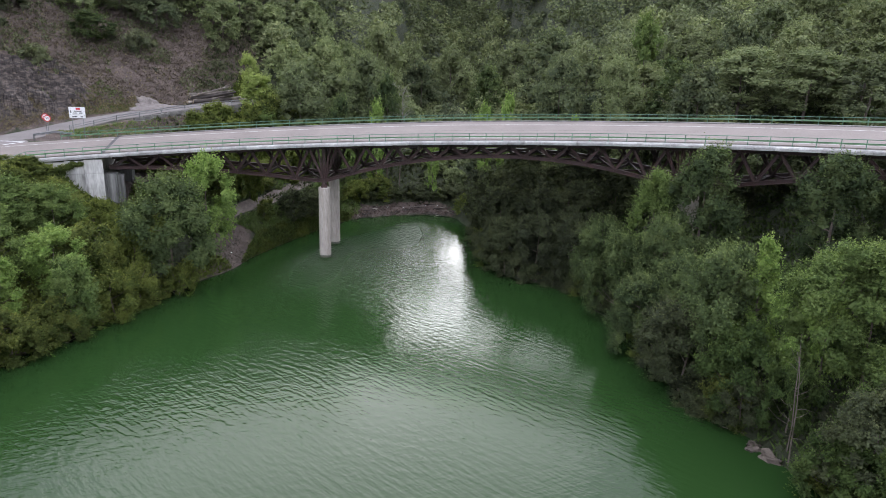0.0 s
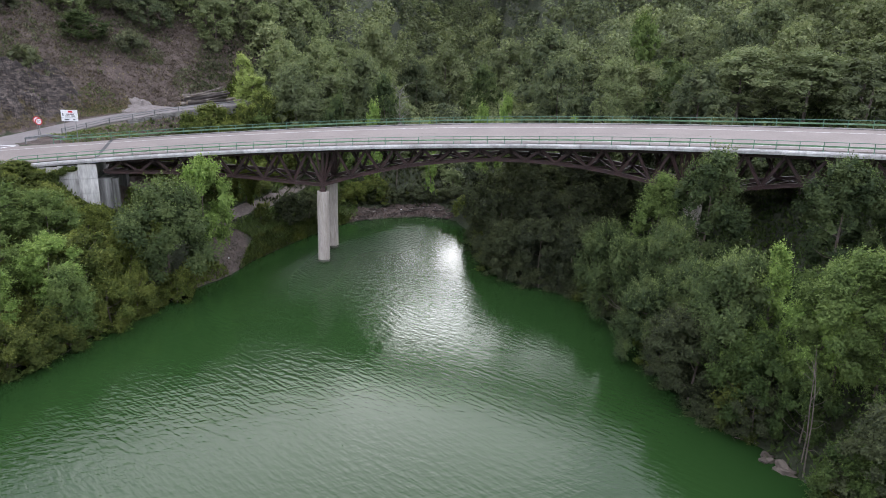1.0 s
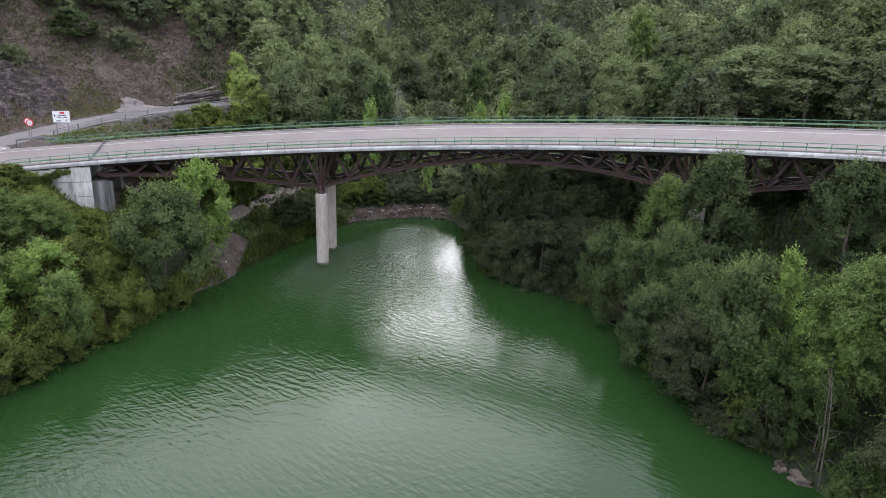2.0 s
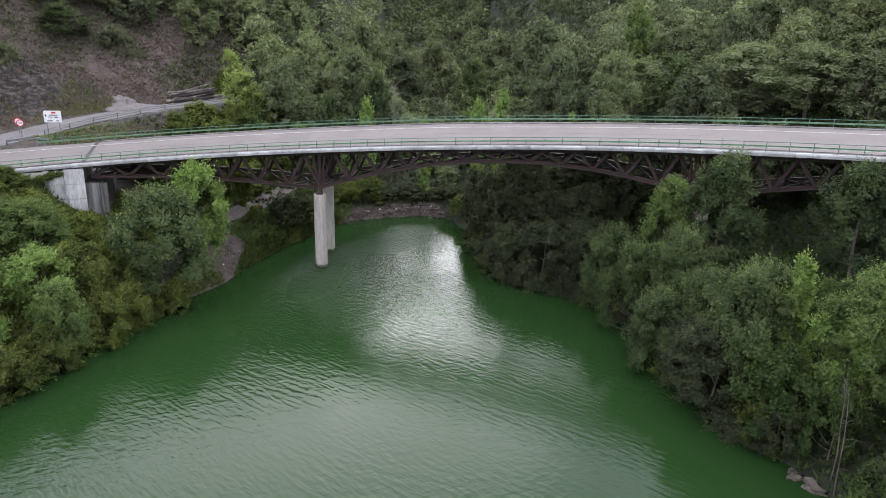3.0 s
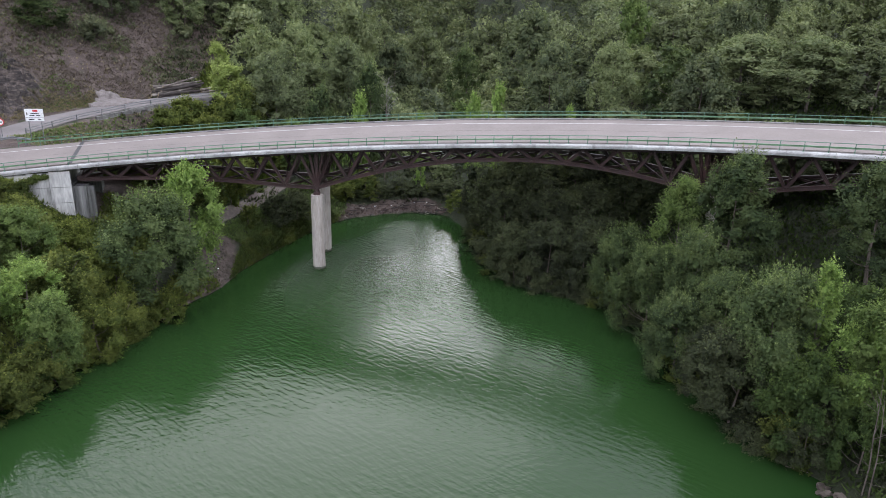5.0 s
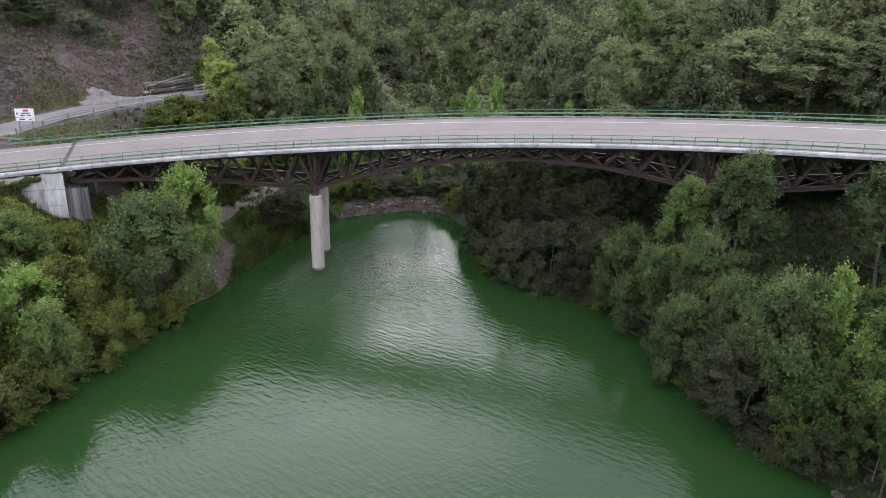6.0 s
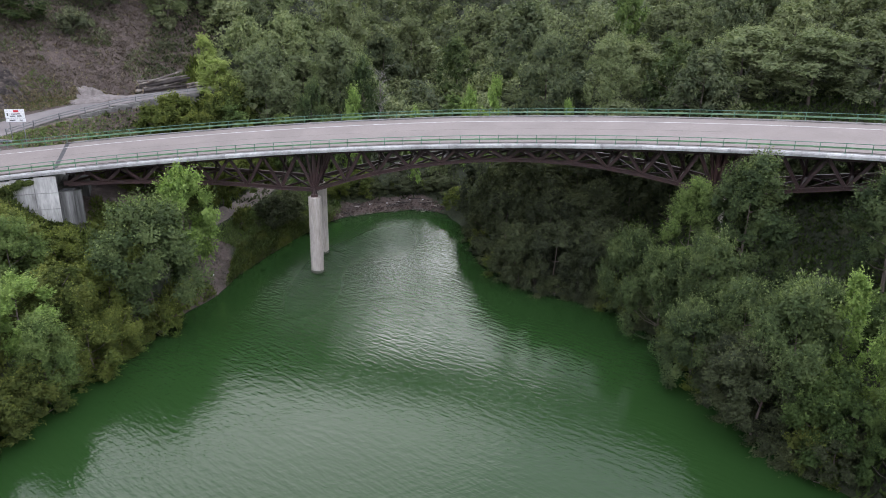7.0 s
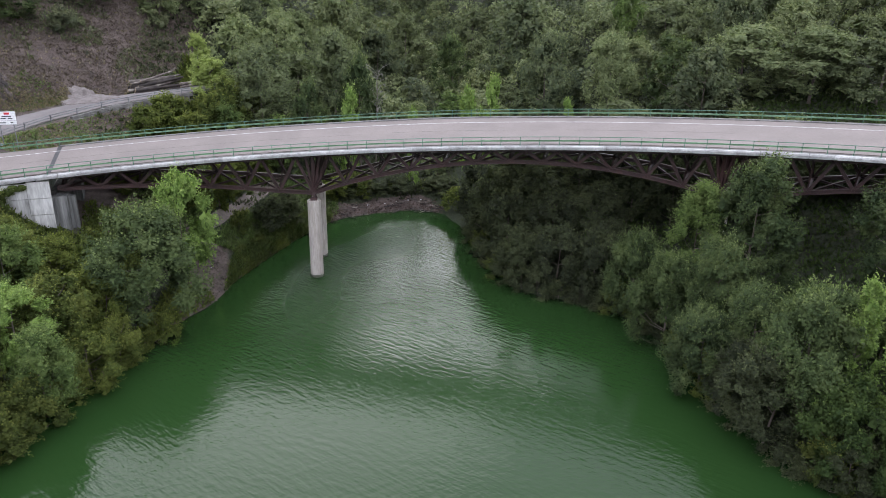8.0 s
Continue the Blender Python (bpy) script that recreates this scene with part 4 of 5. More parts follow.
plant("dark_hazel", 23.6, 43.2, 7.6, 2.9, G2)
plant("spire", 25.6, 46.2, 13.7, 1.9, G2)
plant("tall_ash", 28.2, 41.6, 15.0, 3.2, G2)
plant("alder", 26.6, 32.5, 8.2, 3.2, G2)
plant("alder", 23.4, 42.0, 4.6, 2.0, G2)
plant("dark_hazel", 25.4, 33.4, 4.8, 2.4, G2)
plant("dark_hazel", 26.6, 30.4, 5.4, 2.6, G2)
plant("ash", 29.5, 34.0, 12.0, 3.4, G2)
plant("young_ash", 27.4, 42.2, 12.4, 2.5, G2)
plant("dark_hazel", 25.6, 39.6, 6.4, 1.9, G2)
plant("dark_hazel", 27.0, 28.0, 6.2, 3.0, G2)
plant("tall_willow", 36.2, 56.6, 19.2, 3.7, G2)
plant("tall_willow", 42.0, 54.0, 18.4, 4.0, G2)
plant("dark_hazel", 30.5, 50.0, 10.2, 3.0, G2)
plant("dark_hazel", 33.5, 46.0, 13.0, 3.4, G2)
plant("tall_ash", 31.0, 41.0, 15.0, 3.4, G2)
plant("tall_willow", 36.0, 41.0, 17.5, 4.2, G2)
plant("dark_hazel", 28.8, 56.0, 8.8, 2.2, G2)

# the wood behind the bridge
plant("poplar", -33.2, 121.0, 25.3, 1.7, G3)
plant("poplar", -30.8, 117.8, 21.8, 2.9, G3)
plant("far_hazel", -31.0, 112.6, 16.6, 3.0, G3)
plant("far_hazel", -27.6, 114.2, 18.2, 3.0, G3)
plant("big_round", -23.5, 117.5, 24.6, 5.4, G3)
plant("big_round", -12.5, 123.5, 26.6, 5.8, G3)
plant("far_willow", -16.5, 114.0, 19.0, 3.0, G3)
plant("far_willow", -8.5, 117.5, 22.5, 3.6, G3)
plant("shade_oak", -7.5, 190.0, 28.6, 6.4, G3)
plant("shade_oak", 2.6, 188.0, 27.6, 6.0, G3)
plant("shade_oak", -4.5, 172.0, 24.4, 5.6, G3)
plant("far_willow", 11.9, 165.0, 23.6, 5.0, G3)
plant("shade_oak", 20.0, 190.0, 29.2, 7.0, G3)
plant("round", 25.0, 155.0, 32.0, 7.4, G3)
plant("shade_oak", -13.5, 158.0, 32.0, 6.2, G3)
plant("far_ash", 39.9, 135.0, 34.5, 3.4, G3)
plant("far_ash", -27.6, 111.5, 15.6, 2.6, G3)
plant("far_ash", -20.0, 109.5, 14.2, 2.4, G3)
plant("far_ash", -14.0, 110.5, 13.6, 1.8, G3)
plant("far_hazel", -24.0, 107.5, 12.6, 2.8, G3)
plant("far_hazel", -31.5, 107.0, 14.8, 2.8, G3)
plant("far_bright", 11.8, 113.0, 19.8, 1.9, G3)
plant("far_bright", 8.3, 113.5, 18.2, 1.7, G3)
plant("far_bright", -9.9, 112.0, 18.0, 2.0, G3)
plant("far_bright", -0.4, 112.0, 15.2, 1.3, G3)
plant("far_bright", 22.5, 108.5, 17.0, 1.2, G3)
plant("big_round", 21.2, 118.0, 27.0, 5.2, G3)
plant("big_round", 29.9, 112.0, 26.9, 4.5, G3)
plant("far_willow", 37.4, 106.0, 26.4, 4.5, G3)
plant("big_round", 45.3, 102.0, 28.6, 6.8, G3)
plant("big_round", 52.2, 96.0, 28.4, 6.0, G3)
plant("shade_oak", 57.5, 90.0, 27.6, 5.4, G3)
plant("far_hazel", -35.3, 110.4, 17.0, 3.3, G3)
plant("far_hazel", -38.0, 107.0, 15.8, 2.4, G3)

rng = np.random.default_rng(11)
spots = [(o.location.x, o.location.y) for o in scene.collection.objects if o.parent is None and o.name.startswith(("tree", "bush"))]


def free_of_roads(x, y, gap=0.0):
    side, _ = along_side_road(x, y)
    r, s = np.hypot(x - CX, y - CY), (np.arctan2(x - CX, y - CY) - PHI) * RAD
    return ~(((-4.5 - gap < side) & (side < 4.0 + gap) & (y < 156)) | ((82.0 - gap < r) & (r < 93.5 + gap) & ((s < -38) | (s > 54))))


y = 96 + 47 * rng.uniform(size=6000) ** 0.95
x = rng.uniform(-1, 1, 6000) * (0.70 * y + 18)
side, _ = along_side_road(x, y)
good = ~((side < 0) & (x < -30) & (y < 125)) & free_of_roads(x, y, 3.5) & ~((side > 0) & (side < 26) & (x < -30)) & (np.hypot(x - CX, y - CY) > 96.5) & (shore_distance(x, y) > 3) & ~((-2 < side) & (side < 24) & (x < -30))  & ~((x > -35) & (x < -4) & (y < 129)) & ~((np.abs(x - 1) < 9) & (y < 122))


def crown_room(x, y):
    """Top and width of a wood tree; the trees stay low along the stream in the valley's middle."""
    z = height_at(x, y)
    rise = rng.uniform(7.0, 14.5)
    if -8 < x - 0.01 * y < 9 + 0.02 * (y - 110):
        rise = min(rise, max(3.0, 0.27 * (y - 91) - z))
    return z + rise, min(rise * 0.52, rng.uniform(3.9, 5.4))


made = 0
for px, py in zip(x[good], y[good]):
    space = 8.0 + (py - 96) * 0.014
    if made < 150 and all((px - a) ** 2 + (py - b) ** 2 > space ** 2 for a, b in spots):
        spots.append((px, py))
        pick = ("oak", "round", "oak", "far_willow", "round", "far_ash", "oak", "round")[int(rng.integers(8))]
        if px > 14 and rng.uniform() < 0.85:
            pick = "shade_oak"
        plant(pick, px, py, *crown_room(px, py), G3)
        made += 1


# trees along the upper edge of the cut slope
for k in range(90):
    px, py = rng.uniform(-62, -6), rng.uniform(126, 160)
    side = float(along_side_road(np.array([px]), np.array([py]))[0][0])
    if (px > -30 or side > 17) and all((px - a) ** 2 + (py - b) ** 2 > 24 for a, b in spots):
        spots.append((px, py))
        plant(("shade_oak", "round", "shade_oak", "oak")[k % 4], px, py, height_at(px, py) + rng.uniform(7, 11), rng.uniform(3.4, 4.8), G3)


# saplings in the gaps
x, y = rng.uniform(-32, 26, 900), rng.uniform(110, 168, 900)
good = free_of_roads(x, y, 2.0) & (shore_distance(x, y) > 2.5) & (np.hypot(x - CX, y - CY) > 96.5)
made = 0
for px, py in zip(x[good], y[good]):
    if made < 45 and all((px - a) ** 2 + (py - b) ** 2 > 12 for a, b in spots):
        spots.append((px, py))
        plant("sapling", px, py, height_at(px, py) + rng.uniform(2.4, 4.6), rng.uniform(1.8, 2.6), G3)
        made += 1


# the woods farther up the slopes: crowns beyond counting
def far_woods():
    verts, tones = [], []
    taken = []
    for trial in range(16000):
        y = 139 + 320 * rng.uniform() ** 1.3
        x = rng.uniform(-1, 1) * (0.72 * y + 25)
        gap = 7.8 + max(0, y - 150) * 0.012
        if x < -34 and y < 150:
            continue
        if len(taken) >= 960:
            break
        if any((x - a) ** 2 + (y - b) ** 2 < gap * gap for a, b in taken):
            continue
        if y < 160 and any((x - a) ** 2 + (y - b) ** 2 < 25 for a, b in spots):
            continue
        taken.append((x, y))
        tall, wide = rng.uniform(7, 13) * (0.85 if -14 < x < 16 else 1.0), rng.uniform(4.4, 6.2) * (1.2 if y > 260 else 1.0)
        c, r = crown_shape(rng, ("dome", "oval")[int(rng.integers(2))], wide, tall, 34)
        v = leaf_cloud(rng, c, r * 1.15, 0.75, 1400 if y < 180 else 680 if y < 260 else 420, 0.60 if y < 180 else 0.9 if y < 260 else 1.25, np.array([0, 0, tall * 0.4]), 0.6)
        verts.append(v + np.array([x, y, -0.5]))
        tones.append(np.full(len(v), rng.uniform()))
    # lower trees fill the gaps between the crowns
    filled = 0
    for trial in range(9000):
        y = 128 + 290 * rng.uniform() ** 1.2
        x = rng.uniform(-1, 1) * (0.5 * y + 10)
        if filled >= 700 or (x < -34 and y < 150):
            continue
        if any((x - a) ** 2 + (y - b) ** 2 < 21 for a, b in taken) or (y < 160 and any((x - a) ** 2 + (y - b) ** 2 < 16 for a, b in spots)):
            continue
        filled += 1
        taken.append((x, y))
        tall, wide = rng.uniform(4.0, 6.5), rng.uniform(3.2, 4.2)
        c, r = crown_shape(rng, "dome", wide, tall, 16)
        v = leaf_cloud(rng, c, r * 1.25, 0.75, 420 if y < 220 else 260, 0.8 if y < 220 else 1.15, np.array([0, 0, tall * 0.4]), 0.6)
        verts.append(v + np.array([x, y, -0.5]))
        tones.append(np.full(len(v), rng.uniform(0, 0.6)))
    rises = ground(np.array([t[0] for t in taken]), np.array([t[1] for t in taken]))
    verts = np.concatenate([v + np.array([0, 0, h]) for v, h in zip(verts, rises)])
    me = fast_mesh("far_woods", verts, np.arange(len(verts)).reshape(-1, 3))
    tone = me.attributes.new("tone", "FLOAT", "POINT")
    tone.data.foreach_set("value", np.concatenate(tones).astype(np.float32))
    return tagged(mesh_object("far_woods", me, LEAF["woods"]), "dense mixed green woods up the valley slopes", "woods", kind="stuff")


far_woods()


# low growth on the ground
def cover(name, label, category, kind, count, place, size, tall):
    """Tufts of a few leaves each, standing on the ground where place(x, y) allows."""
    pts = place(count)
    z = ground(pts[:, 0], pts[:, 1])
    n = len(pts)
    quads = []
    for k in range(4):
        a = rng.uniform(0, math.tau, n)
        lean = rng.uniform(0.2, 1.8, n)
        h = tall * rng.uniform(0.5, 1.4, n)
        w = size * rng.uniform(0.25, 0.5, n)
        off = rng.normal(size=(n, 2)) * size * 0.6
        base = np.stack([pts[:, 0] + off[:, 0], pts[:, 1] + off[:, 1], z - 0.05 + h * rng.uniform(0, 0.5, n)], -1)
        out = np.stack([np.cos(a) * lean, np.sin(a) * lean, np.ones(n)], -1) * h[:, None]
        side = np.stack([-np.sin(a), np.cos(a), 0 * a], -1) * w[:, None]
        quads.append(np.stack([base + side, base - side, base + out], 1))
    v = np.concatenate(quads).reshape(-1, 3)
    me = fast_mesh(name, v, np.arange(len(v)).reshape(-1, 3))
    return tagged(mesh_object(name, me, LEAF[kind]), label, category, kind="stuff")


def patch(x0, x1, y0, y1, near=0.8, far=1e9, keep=None):
    def place(count):
        x, y = rng.uniform(x0, x1, count * 5), rng.uniform(y0, y1, count * 5)
        d = shore_distance(x, y)
        good = (near < d) & (d < far) & free_of_roads(x, y)
        if keep:
            good &= keep(x, y)
        return np.stack([x[good], y[good]], -1)[:count]
    return place


def path_x(y):
    return np.where(y > 84, -27.5 + (y - 87) * 0.33, -28.5 - (84 - y) * 0.1)


def off_path(x, y):
    return (np.abs(x - path_x(y)) > 1.3) & ~((np.abs(x + 25.3) < 2.0) & (76 < y) & (y < 86))


def cut_slope(x, y):
    d = along_side_road(x, y)[0]
    return (3.5 < d) & (d < 30)


cover("undergrowth", "tangled brambles and ivy on the bank", "undergrowth", "hazel", 19000, patch(-56, -22, 42, 86, 0.2, 99, off_path), 0.32, 0.32)
cover("grass", "long green grass on the bank", "grass", "grass", 15000, patch(-34, -12, 82, 112, 0.6, 18, off_path), 0.16, 0.34)
cover("undergrowth", "tangled green undergrowth below the trees", "undergrowth", "green", 15000, patch(17, 60, 20, 100, -0.2), 0.28, 0.36)
cover("undergrowth", "dark fern and bramble on the forest floor", "undergrowth", "alder", 16000, patch(-44, 90, 96, 175, 2.0), 0.42, 0.5)
cover("undergrowth", "low growth by the road edge", "undergrowth", "grass", 5200, patch(-56, -30, 90, 114, 9), 0.20, 0.24)
cover("dry_grass", "dry grass tufts between the two roads", "grass", "dry", 3000, patch(-56, -36, 90, 112, 9), 0.15, 0.20)
cover("undergrowth", "weeds and brambles along the shoreline", "undergrowth", "hazel", 5200, patch(-26, -13, 76, 103, 0.1, 2.6, off_path), 0.26, 0.34)
cover("dry_grass", "dry straw-coloured grass on the cut slope", "grass", "dry", 2600, patch(-90, -44, 80, 140, 5, 999, cut_slope), 0.18, 0.26)

def scrub_slope(x, y):
    d = along_side_road(x, y)[0]
    return (6 < d) & (d < 60) & (lumps(x, y, 6, 8) + lumps(x, y, 2, 9) * 0.7 + (d - 11) / 16 > 0.0)


def dead_slope(x, y):
    d = along_side_road(x, y)[0]
    return (5 < d) & (d < 40) & (lumps(x, y, 4, 18) + lumps(x, y, 1.6, 19) * 0.6 > -0.6)


def verge(x, y):
    d = along_side_road(x, y)[0]
    return (3.7 < d) & (d < 5.8 + lumps(x, y, 3, 5) * 1.3) & (y < 118)


cover("dry_grass", "dry straw-coloured grass strip at the foot of the cut slope", "grass", "dry", 13000, patch(-66, -42, 84, 120, 5, 999, verge), 0.13, 0.20)
cover("scrub_growth", "dull green low scrub patches on the cut slope", "scrub", "scrub", 26000, patch(-110, -34, 84, 165, 5, 999, scrub_slope), 0.32, 0.34)
cover("dead_bracken", "grey-brown dead bracken and stems on the cut slope", "scrub", "dead", 34000, patch(-95, -36, 86, 150, 5, 999, dead_slope), 0.22, 0.20)
x, y = rng.uniform(-110, -38, 4000), rng.uniform(84, 165, 4000)
d = along_side_road(x, y)[0]
good = np.flatnonzero(scrub_slope(x, y) & (d > 7))[:190]
for px, py, dd, h in zip(x[good], y[good], d[good], ground(x[good], y[good])):
    big = rng.uniform(0.4, 1.0) ** 1.5 * (0.9 + dd / 16)
    plant("scrub", px, py, h + 1.9 * big, 1.5 * big, "scrub on the cut slope")
x, y = rng.uniform(-140, -36, 700), rng.uniform(84, 178, 700)
d = along_side_road(x, y)[0]
for k in np.flatnonzero((d > 13) & (d + rng.uniform(-6, 6, 700) > 19) & (y < 165)):
    if all((x[k] - a) ** 2 + (y[k] - b) ** 2 > 26 for a, b in spots):
        spots.append((x[k], y[k]))
        plant(("round", "oak", "far_willow", "oak")[k % 4], x[k], y[k], height_at(x[k], y[k]) + rng.uniform(4, 8), rng.uniform(2.8, 4.4), G3)

# bushes that overhang the water along the wooded banks
for (ax, ay), (bx, by) in zip(SHORE, SHORE[1:]):
    if not ((ax > 6 and 28 < ay < 100) or (ax < -25 and 38 < ay < 70)):
        continue
    n = max(1, round(math.hypot(bx - ax, by - ay) / 2.3))
    for k in range(n):
        t = (k + rng.uniform(0.2, 0.8)) / n
        out = 0.3 if ax > 0 else -0.3
        x, y = ax + t * (bx - ax) + out, ay + t * (by - ay)
        if ax > 0 and 36 < y < 41:
            continue
        if ax > 0:
            plant("fringe" if rng.uniform() < 0.7 else "bush", x, y, rng.uniform(2.2, 4.2), rng.uniform(1.5, 2.1), G2).location.z = -0.55
        else:
            plant("bush", x, y, rng.uniform(1.8, 3.4), rng.uniform(1.5, 2.0), G1).location.z = -0.55

# dense growth close behind the bridge
for k in range(15):
    s = 8 + 3.4 * k + rng.uniform(-1, 1)
    p = at(s, 97.0 + rng.uniform(0, 2.5))
    plant("round" if k % 2 else "far_alder", p.x, p.y, p.z + rng.uniform(-1.5, 1.2), rng.uniform(3.2, 4.4), G3)
for k in range(4):
    s = 20 + 3.5 * k + rng.uniform(-1, 1)
    p = at(s, 93.5)
    plant("far_alder", p.x, p.y, min(p.z - 2.5, height_at(p.x, p.y) + 7), rng.uniform(2.4, 3.2), G2)
for s, r, top, wide in ((-40, 94.5, 12.0, 2.6), (-37, 94.0, 12.0, 2.8), (-33.5, 94.0, 11.8, 2.8), (-30, 94.5, 11.5, 2.6), (-25.5, 94.5, 10.5, 2.2)):
    p = at(s, r)
    plant("far_hazel", p.x, p.y, top, wide, G1)
for s in (-45.6, -44.3):
    p = at(s, 80.7)
    plant("bush", p.x, p.y, p.z - 1.55, 0.9, G1)
for k in range(9):
    p = at(-56 + 1.25 * k, 80.2 - 0.5 * (k % 2))
    plant("bush", p.x, p.y, p.z - rng.uniform(1.3, 1.9), rng.uniform(1.1, 1.6), G1)
for x, y, top in ((-46.2, 75.0, 12.4), (-44.0, 74.6, 11.0), (-47.8, 73.0, 12.8), (-42.6, 74.2, 9.6), (-49.5, 74.5, 13.0)):
    plant("bush", x, y, top, 1.7, G1)
def ivy(places, label, leaves):
    """Leaves that trail over the top of the wing wall."""
    c = np.array([tuple(at(s, r, dz)) for s, r, dz in places])
    rad = rng.uniform(0.22, 0.5, len(c))
    v = leaf_cloud(rng, c, rad, 0.8, leaves, 0.17, c.mean(0) + np.array([0, 6.0, -2.0]), 0.5)
    me = fast_mesh("ivy", v, np.arange(len(v)).reshape(-1, 3))
    return tagged(mesh_object("ivy", me, LEAF["hazel"]), label, "ivy", kind="stuff")


ivy([(-48.0 + 0.4 * k, 81.75, -1.45 - 0.25 * abs(math.sin(2.1 * k)) - 0.09 * (16 - k)) for k in range(15)], "green ivy trailing over the top of the concrete wing wall", 4200)
cover("undergrowth", "leafy growth under the roadside trees", "undergrowth", "hazel", 4500, patch(-38, -22, 104, 134, 5), 0.6, 0.8)
for k in range(11):
    x = -13.5 + 1.65 * k
    edge = 103.0 + (x + 12.5) * 0.5 if x < -5 else 106.8 + (x + 5) * 0.22
    plant("fringe" if k % 3 else "bush", x, edge + rng.uniform(3.4, 4.6), rng.uniform(3.0, 4.4), rng.uniform(1.2, 1.7), G1)


# ---- by the left end of the bridge: signs, barriers, logs and gravel ----
def post_on(bm, x, y, top, size=0.09):
    z = height_at(x, y)
    bar(bm, (x, y, z - 0.3), (x, y, top), size, size, (0, 1, 0))


def lettering(body, size, x, z, depth, mat, parent, turn, origin):
    font = bpy.data.curves.new("lettering", "FONT")
    font.body, font.size, font.align_x, font.align_y, font.extrude = body, size, "CENTER", "CENTER", 0.004
    font.materials.append(mat)
    ob = new("lettering", font)
    ob.parent = parent
    ob.matrix_basis = pose(x, depth, z, 90, 0, 0)
    return ob


def disc(bm, radius, y0, y1, cx=0.0, cz=0.0, sides=28):
    rings = [[(cx + radius * math.cos(k * math.tau / sides), y, cz + radius * math.sin(k * math.tau / sides)) for k in range(sides)] for y in (y0, y1)]
    sweep(bm, rings, True)
    bmesh.ops.recalc_face_normals(bm, faces=bm.faces)


def round_sign(x, y, centre, number):
    z = height_at(x, y)
    label = "round red-ringed speed limit sign on a steel post" if number else "round red-ringed traffic sign on a steel post"
    ob = thing("traffic_sign", x, y, z, label, "traffic sign", "signs at the junction", 14)
    h = centre - z
    bm = bmesh.new()
    bar(bm, (0, 0.05, -0.4), (0, 0.05, h + 0.3), 0.07, 0.05, (0, 1, 0))
    part("post", bm, GALVANISED, ob)
    bm = bmesh.new()
    disc(bm, 0.45, -0.02, 0.01, 0, h)
    plate = part("plate", bm, RED, ob, "red disc")
    bm = bmesh.new()
    disc(bm, 0.33, -0.032, -0.02, 0, h)
    part("face", bm, WHITE, plate, "white centre")
    if number:
        lettering(number, 0.42, 0, h, -0.035, BLACK, plate, 0, None)
    else:
        bm = bmesh.new()
        for dx, mat in ((-0.13, 0), (0.12, 1)):
            block(bm, dx, -0.037, h, 0.16, 0.01, 0.12, 0.02)
        part("emblem", bm, BLACK, plate, "dark emblem")


round_sign(-53.2, 91.9, 15.75, "")
round_sign(-52.55, 91.2, 15.62, "50")


def direction_sign():
    x, y = -48.6, 91.6
    z = height_at(x, y)
    ob = thing("direction_sign", x, y, z, "white panel road sign with a red bar on two steel posts", "road sign", "signs at the junction", 10)
    for dx in (-0.72, 0.68):
        bm = bmesh.new()
        bar(bm, (dx, 0.06, -0.5), (dx, 0.06, 17.1 - z), 0.09, 0.06, (0, 1, 0))
        part("post", bm, GALVANISED, ob)
    bm = bmesh.new()
    block(bm, 0, 0, 16.70 - z, 2.05, 0.05, 1.02, 0.015)
    panel = part("panel", bm, WHITE, ob, "white rectangular panel")
    bm = bmesh.new()
    block(bm, 0, 0, 15.94 - z, 2.05, 0.05, 0.42, 0.015)
    low = part("lower_panel", bm, WHITE, ob, "narrow white panel")
    for cx, cz, w, hh, mat, tag in ((0.15, 16.98, 0.55, 0.24, RED, "red bar"), (0.1, 16.66, 0.95, 0.11, BLACK, ""), (-0.25, 16.42, 0.55, 0.11, BLACK, ""), (0.45, 16.42, 0.45, 0.13, BLACK, ""),
                                    (-0.78, 16.62, 0.12, 0.34, BLACK, "")):
        bm = bmesh.new()
        block(bm, cx, -0.032, cz - z, w, 0.012, hh)
        part("printed_bar", bm, mat, panel, tag)
    for cx, w in ((-0.35, 0.6), (0.55, 0.3)):
        bm = bmesh.new()
        block(bm, cx, -0.032, 15.94 - z, w, 0.012, 0.11)
        part("printed_bar", bm, BLACK, low)


direction_sign()


